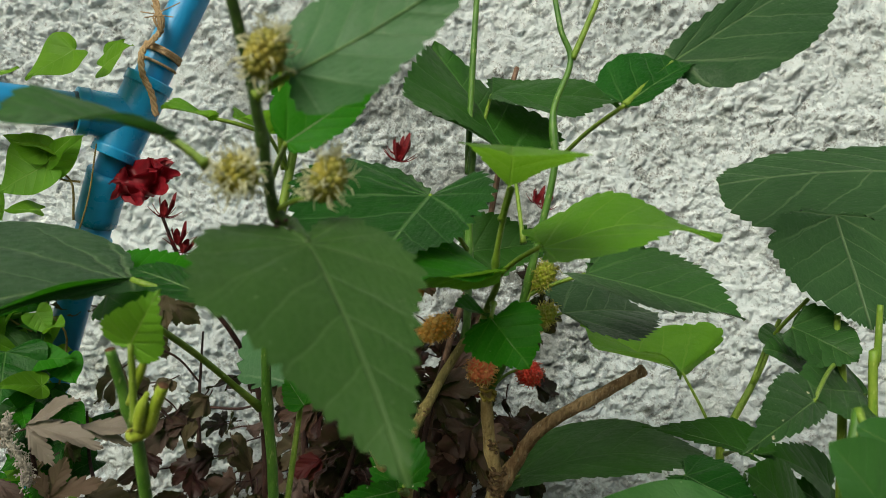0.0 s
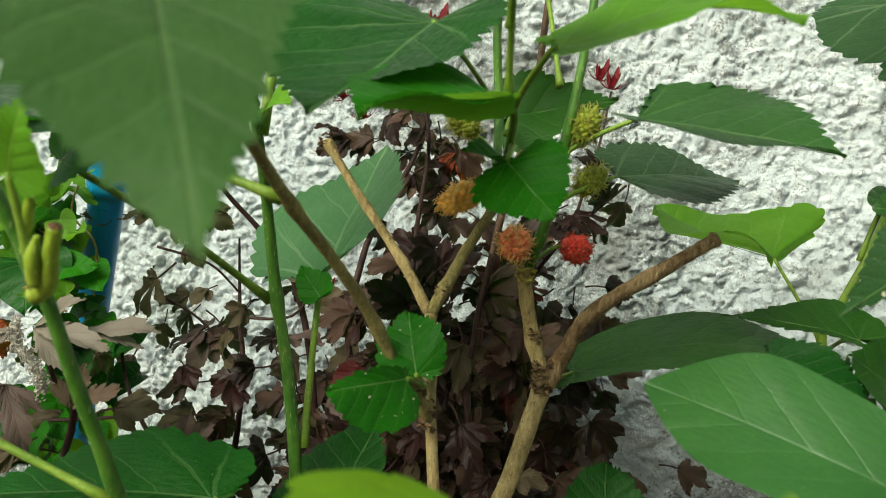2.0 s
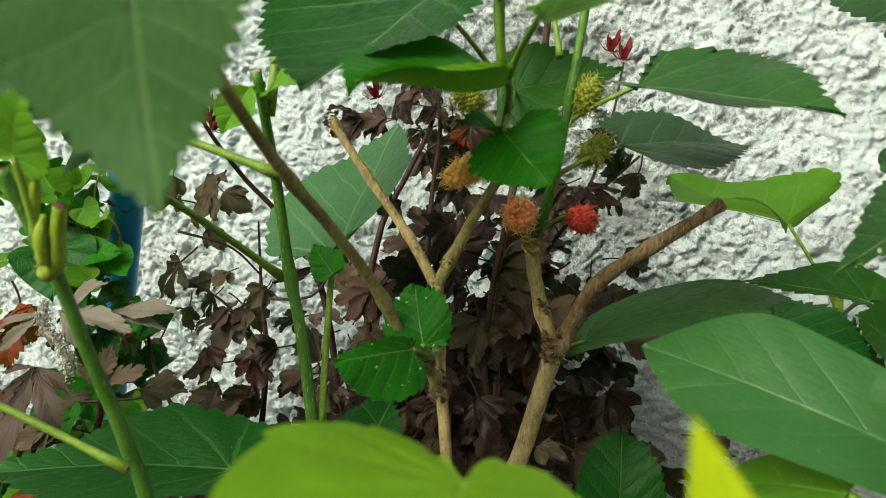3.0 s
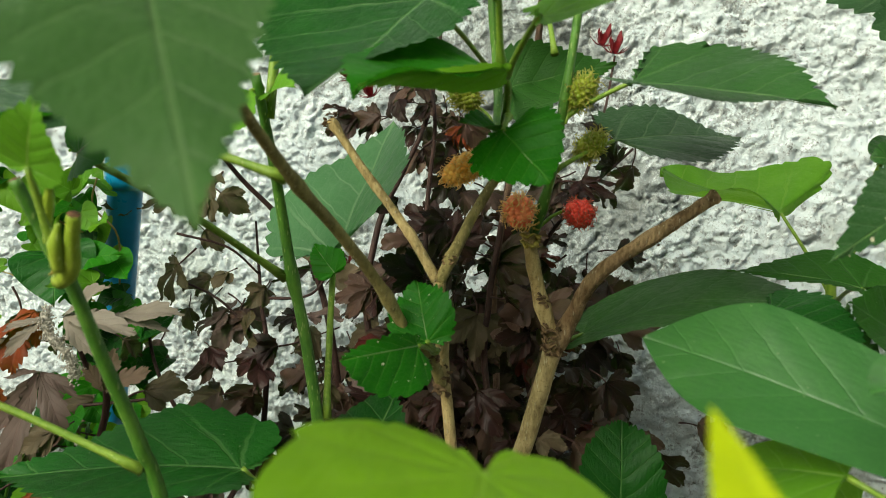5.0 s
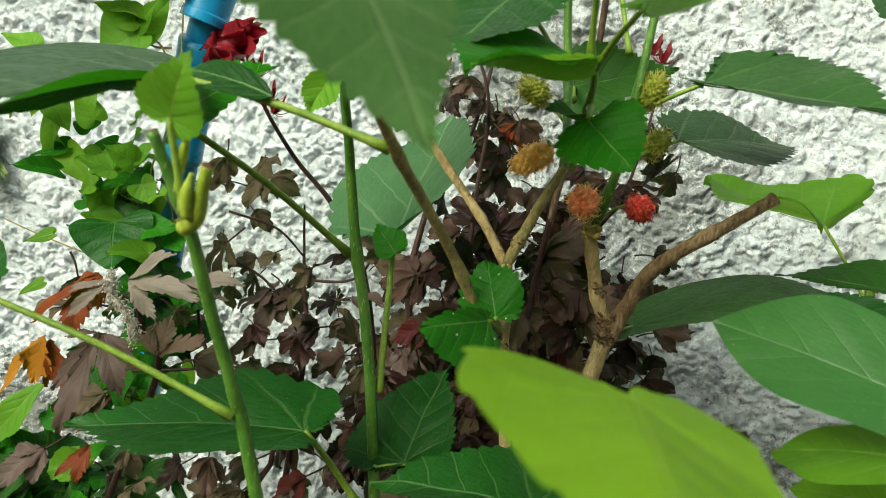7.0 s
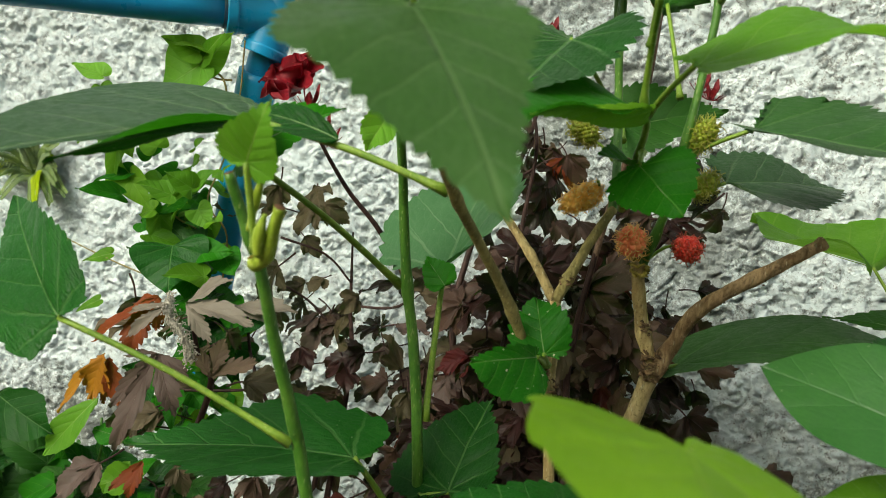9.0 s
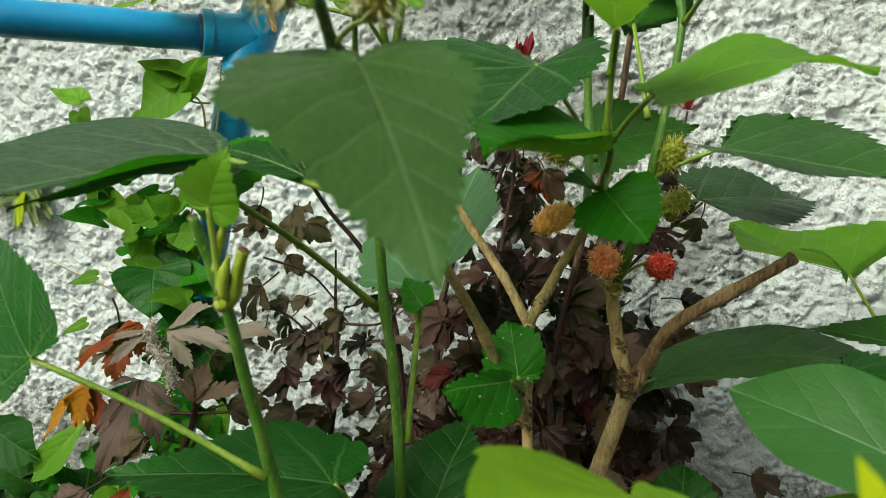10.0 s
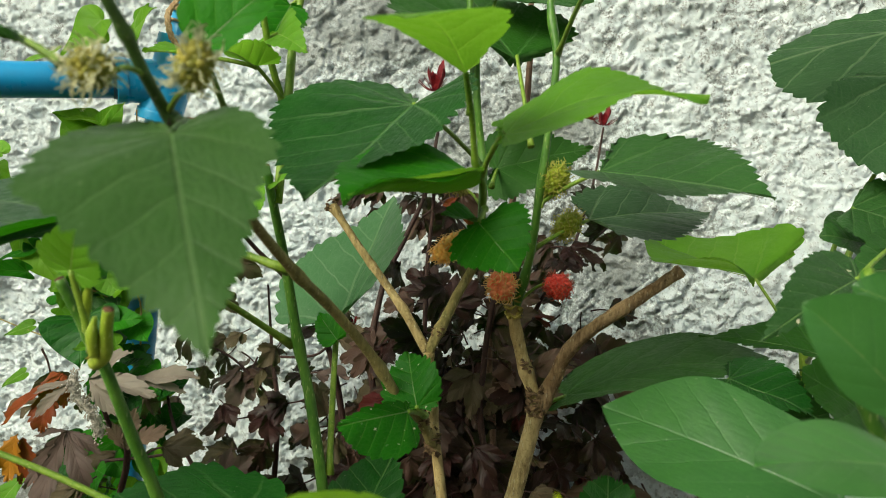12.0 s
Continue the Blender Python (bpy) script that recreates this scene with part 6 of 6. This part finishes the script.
for centre, spread, count, size in (((-0.3306, 0.6, 0.7455), (0.022, 0.015, 0.020), 14, 0.022), ((-0.3426, 0.61, 0.7113), (0.018, 0.012, 0.012), 9, 0.024), ((-0.3127, 0.63, 0.679), (0.012, 0.01, 0.02), 3, 0.02), ((-0.2976, 0.62, 0.6083), (0.02, 0.015, 0.02), 8, 0.028), ((-0.338, 0.62, 0.5683), (0.03, 0.015, 0.02), 5, 0.028), ((-0.2812, 0.6000, 0.6202), (0.016, 0.010, 0.022), 11, 0.026), ((-0.3195, 0.6000, 0.5514), (0.014, 0.010, 0.020), 5, 0.026), ((-0.3244, 0.6, 0.6997), (0.02, 0.015, 0.03), 5, 0.026), ((-0.2876, 0.5750, 0.6863), (0.010, 0.008, 0.016), 6, 0.026), ((-0.2874, 0.5700, 0.5669), (0.018, 0.010, 0.018), 8, 0.026), ((-0.3593, 0.5850, 0.7429), (0.020, 0.012, 0.022), 14, 0.026), ((-0.3722, 0.5850, 0.7923), (0.018, 0.012, 0.018), 9, 0.024), ((-0.2818, 0.5850, 0.6218), (0.014, 0.008, 0.014), 5, 0.028)):
    for i in range(count):
        a = Vector(centre) + Vector((vrng.gauss(0, spread[0]), vrng.gauss(0, spread[1]), vrng.gauss(0, spread[2])))
        b = a + Vector((vrng.uniform(-1, 1), vrng.uniform(-0.8, 0.2), vrng.uniform(-1, 0.5))).normalized() * size * vrng.uniform(0.8, 1.5)
        leaf(vine, a, b, (vrng.uniform(-0.5, 0.5), -0.8, 0.6), size * vrng.uniform(0.7, 1.1), vrng.choice((LEAF_VINE, LEAF_MID, LEAF_LIME) if a.z > 0.70 else (LEAF_FRESH, LEAF_MID, LEAF_MID, LEAF_VINE)), 22, 16, "heart", None, "", 0, 0.0, 0.08, False, rows=30)

# ---- low weeds by the wall and a fern on it ----
weed = thing("garden_weed", "low green weed with lance-shaped leaves at the foot of the wall", "weed")
stem(weed, "stem", [(-0.52, 0.64, -0.03), (-0.5, 0.64, 0.3), (-0.411, 0.62, 0.4702), (-0.405, 0.62, 0.5232)], 0.002, 0.0012, STEM_GREEN, "", 7, 6, 0.1)
for base, tip, up, width, mat in (
    ((-0.3955, 0.6, 0.5481), (-0.4303, 0.58, 0.4981), (0.2, -0.9, 0.4), 0.028, LEAF_LIME),
    ((-0.4957, 0.6, 0.5367), (-0.4235, 0.58, 0.5179), (0.1, -0.9, 0.4), 0.046, LEAF_DEEP),
    ((-0.3716, 0.6, 0.5291), (-0.3225, 0.58, 0.5496), (0.0, -0.8, 0.5), 0.020, LEAF_LIME),
    ((-0.3351, 0.58, 0.4975), (-0.3623, 0.56, 0.4913), (0.0, -0.8, 0.5), 0.030, LEAF_VINE),
    ((-0.3628, 0.6, 0.5155), (-0.3985, 0.6, 0.5202), (0.0, -0.8, 0.5), 0.022, LEAF_MID),
    ((-0.3486, 0.58, 0.5062), (-0.3588, 0.56, 0.4847), (0.1, -0.9, 0.4), 0.022, LEAF_LIME),
):
    leaf(weed, base, tip, up, width, mat, 22, 14, "lance", None, "", 10, 0.03, 0.06)
for i in range(50):
    a = Vector((-0.4275, 0.62, 0.4400)) + Vector((vrng.gauss(0, 0.12), vrng.gauss(0, 0.03), vrng.gauss(-0.01, 0.02)))
    b = a + Vector((vrng.uniform(-1, 1), vrng.uniform(-0.8, 0.2), vrng.uniform(-0.6, 0.7))).normalized() * vrng.uniform(0.025, 0.05)
    leaf(weed, a, b, (vrng.uniform(-0.5, 0.5), -0.7, 0.7), vrng.uniform(0.016, 0.03), vrng.choice((LEAF_DULL, LEAF_MID, LEAF_DARK)), 22, 16, "broad", None, "", 8, 0.03, 0.08, False, rows=40)

# extra dull weeds, added to darken the low left where the wall lies in shade
for centre, spread, count in (((-0.4918, 0.6400, 0.4507), (0.05, 0.03, 0.018), 30), ((-0.3959, 0.6400, 0.4547), (0.045, 0.03, 0.018), 28)):
    for i in range(count):
        a = Vector(centre) + Vector((vrng.gauss(0, spread[0]), vrng.gauss(0, spread[1]), vrng.gauss(0, spread[2])))
        b = a + Vector((vrng.uniform(-1, 1), vrng.uniform(-0.8, 0.2), vrng.uniform(-0.7, 0.5))).normalized() * vrng.uniform(0.03, 0.055)
        leaf(weed, a, b, (vrng.uniform(-0.5, 0.5), -0.6, 0.8), vrng.uniform(0.018, 0.034), vrng.choice((LEAF_DULL, LEAF_DULL, LEAF_FRESH, LEAF_MID)), 26, 16, "broad", None, "", 10, 0.05, 0.08, False, rows=40)

fern = thing("wall_fern", "small yellowing fern growing out of the wall", "fern")
for i in range(20):
    root = Vector((-0.732, 0.916, 0.722))
    out = Vector((vrng.uniform(-0.7, 1.0), -0.35, vrng.uniform(-0.4, 0.75))).normalized() * vrng.uniform(0.045, 0.085)
    line = [root, root + out * 0.5 + Vector((0, 0, 0.012)), root + out]
    bm = tube(bmesh.new(), line, 0.0008, 0.0003, 5, 8)
    for q, f in spline(line, 11)[2:]:
        for s in (-1, 1):
            side = out.cross(Vector((0, -1, 0.2))).normalized() * s
            m = aim(q, q + side * 0.05 + out * 0.35, (0, -0.9, 0.3))
            blade(bm, "lance", 0.013 * (1.15 - f * 0.7), 0.0045, 18.0, 8.0, 0.05, 5, 0.08, i + f, 10, 2, m)
    part("frond", bm, FERN if i % 6 else LEAF_YELLOW, fern, "")
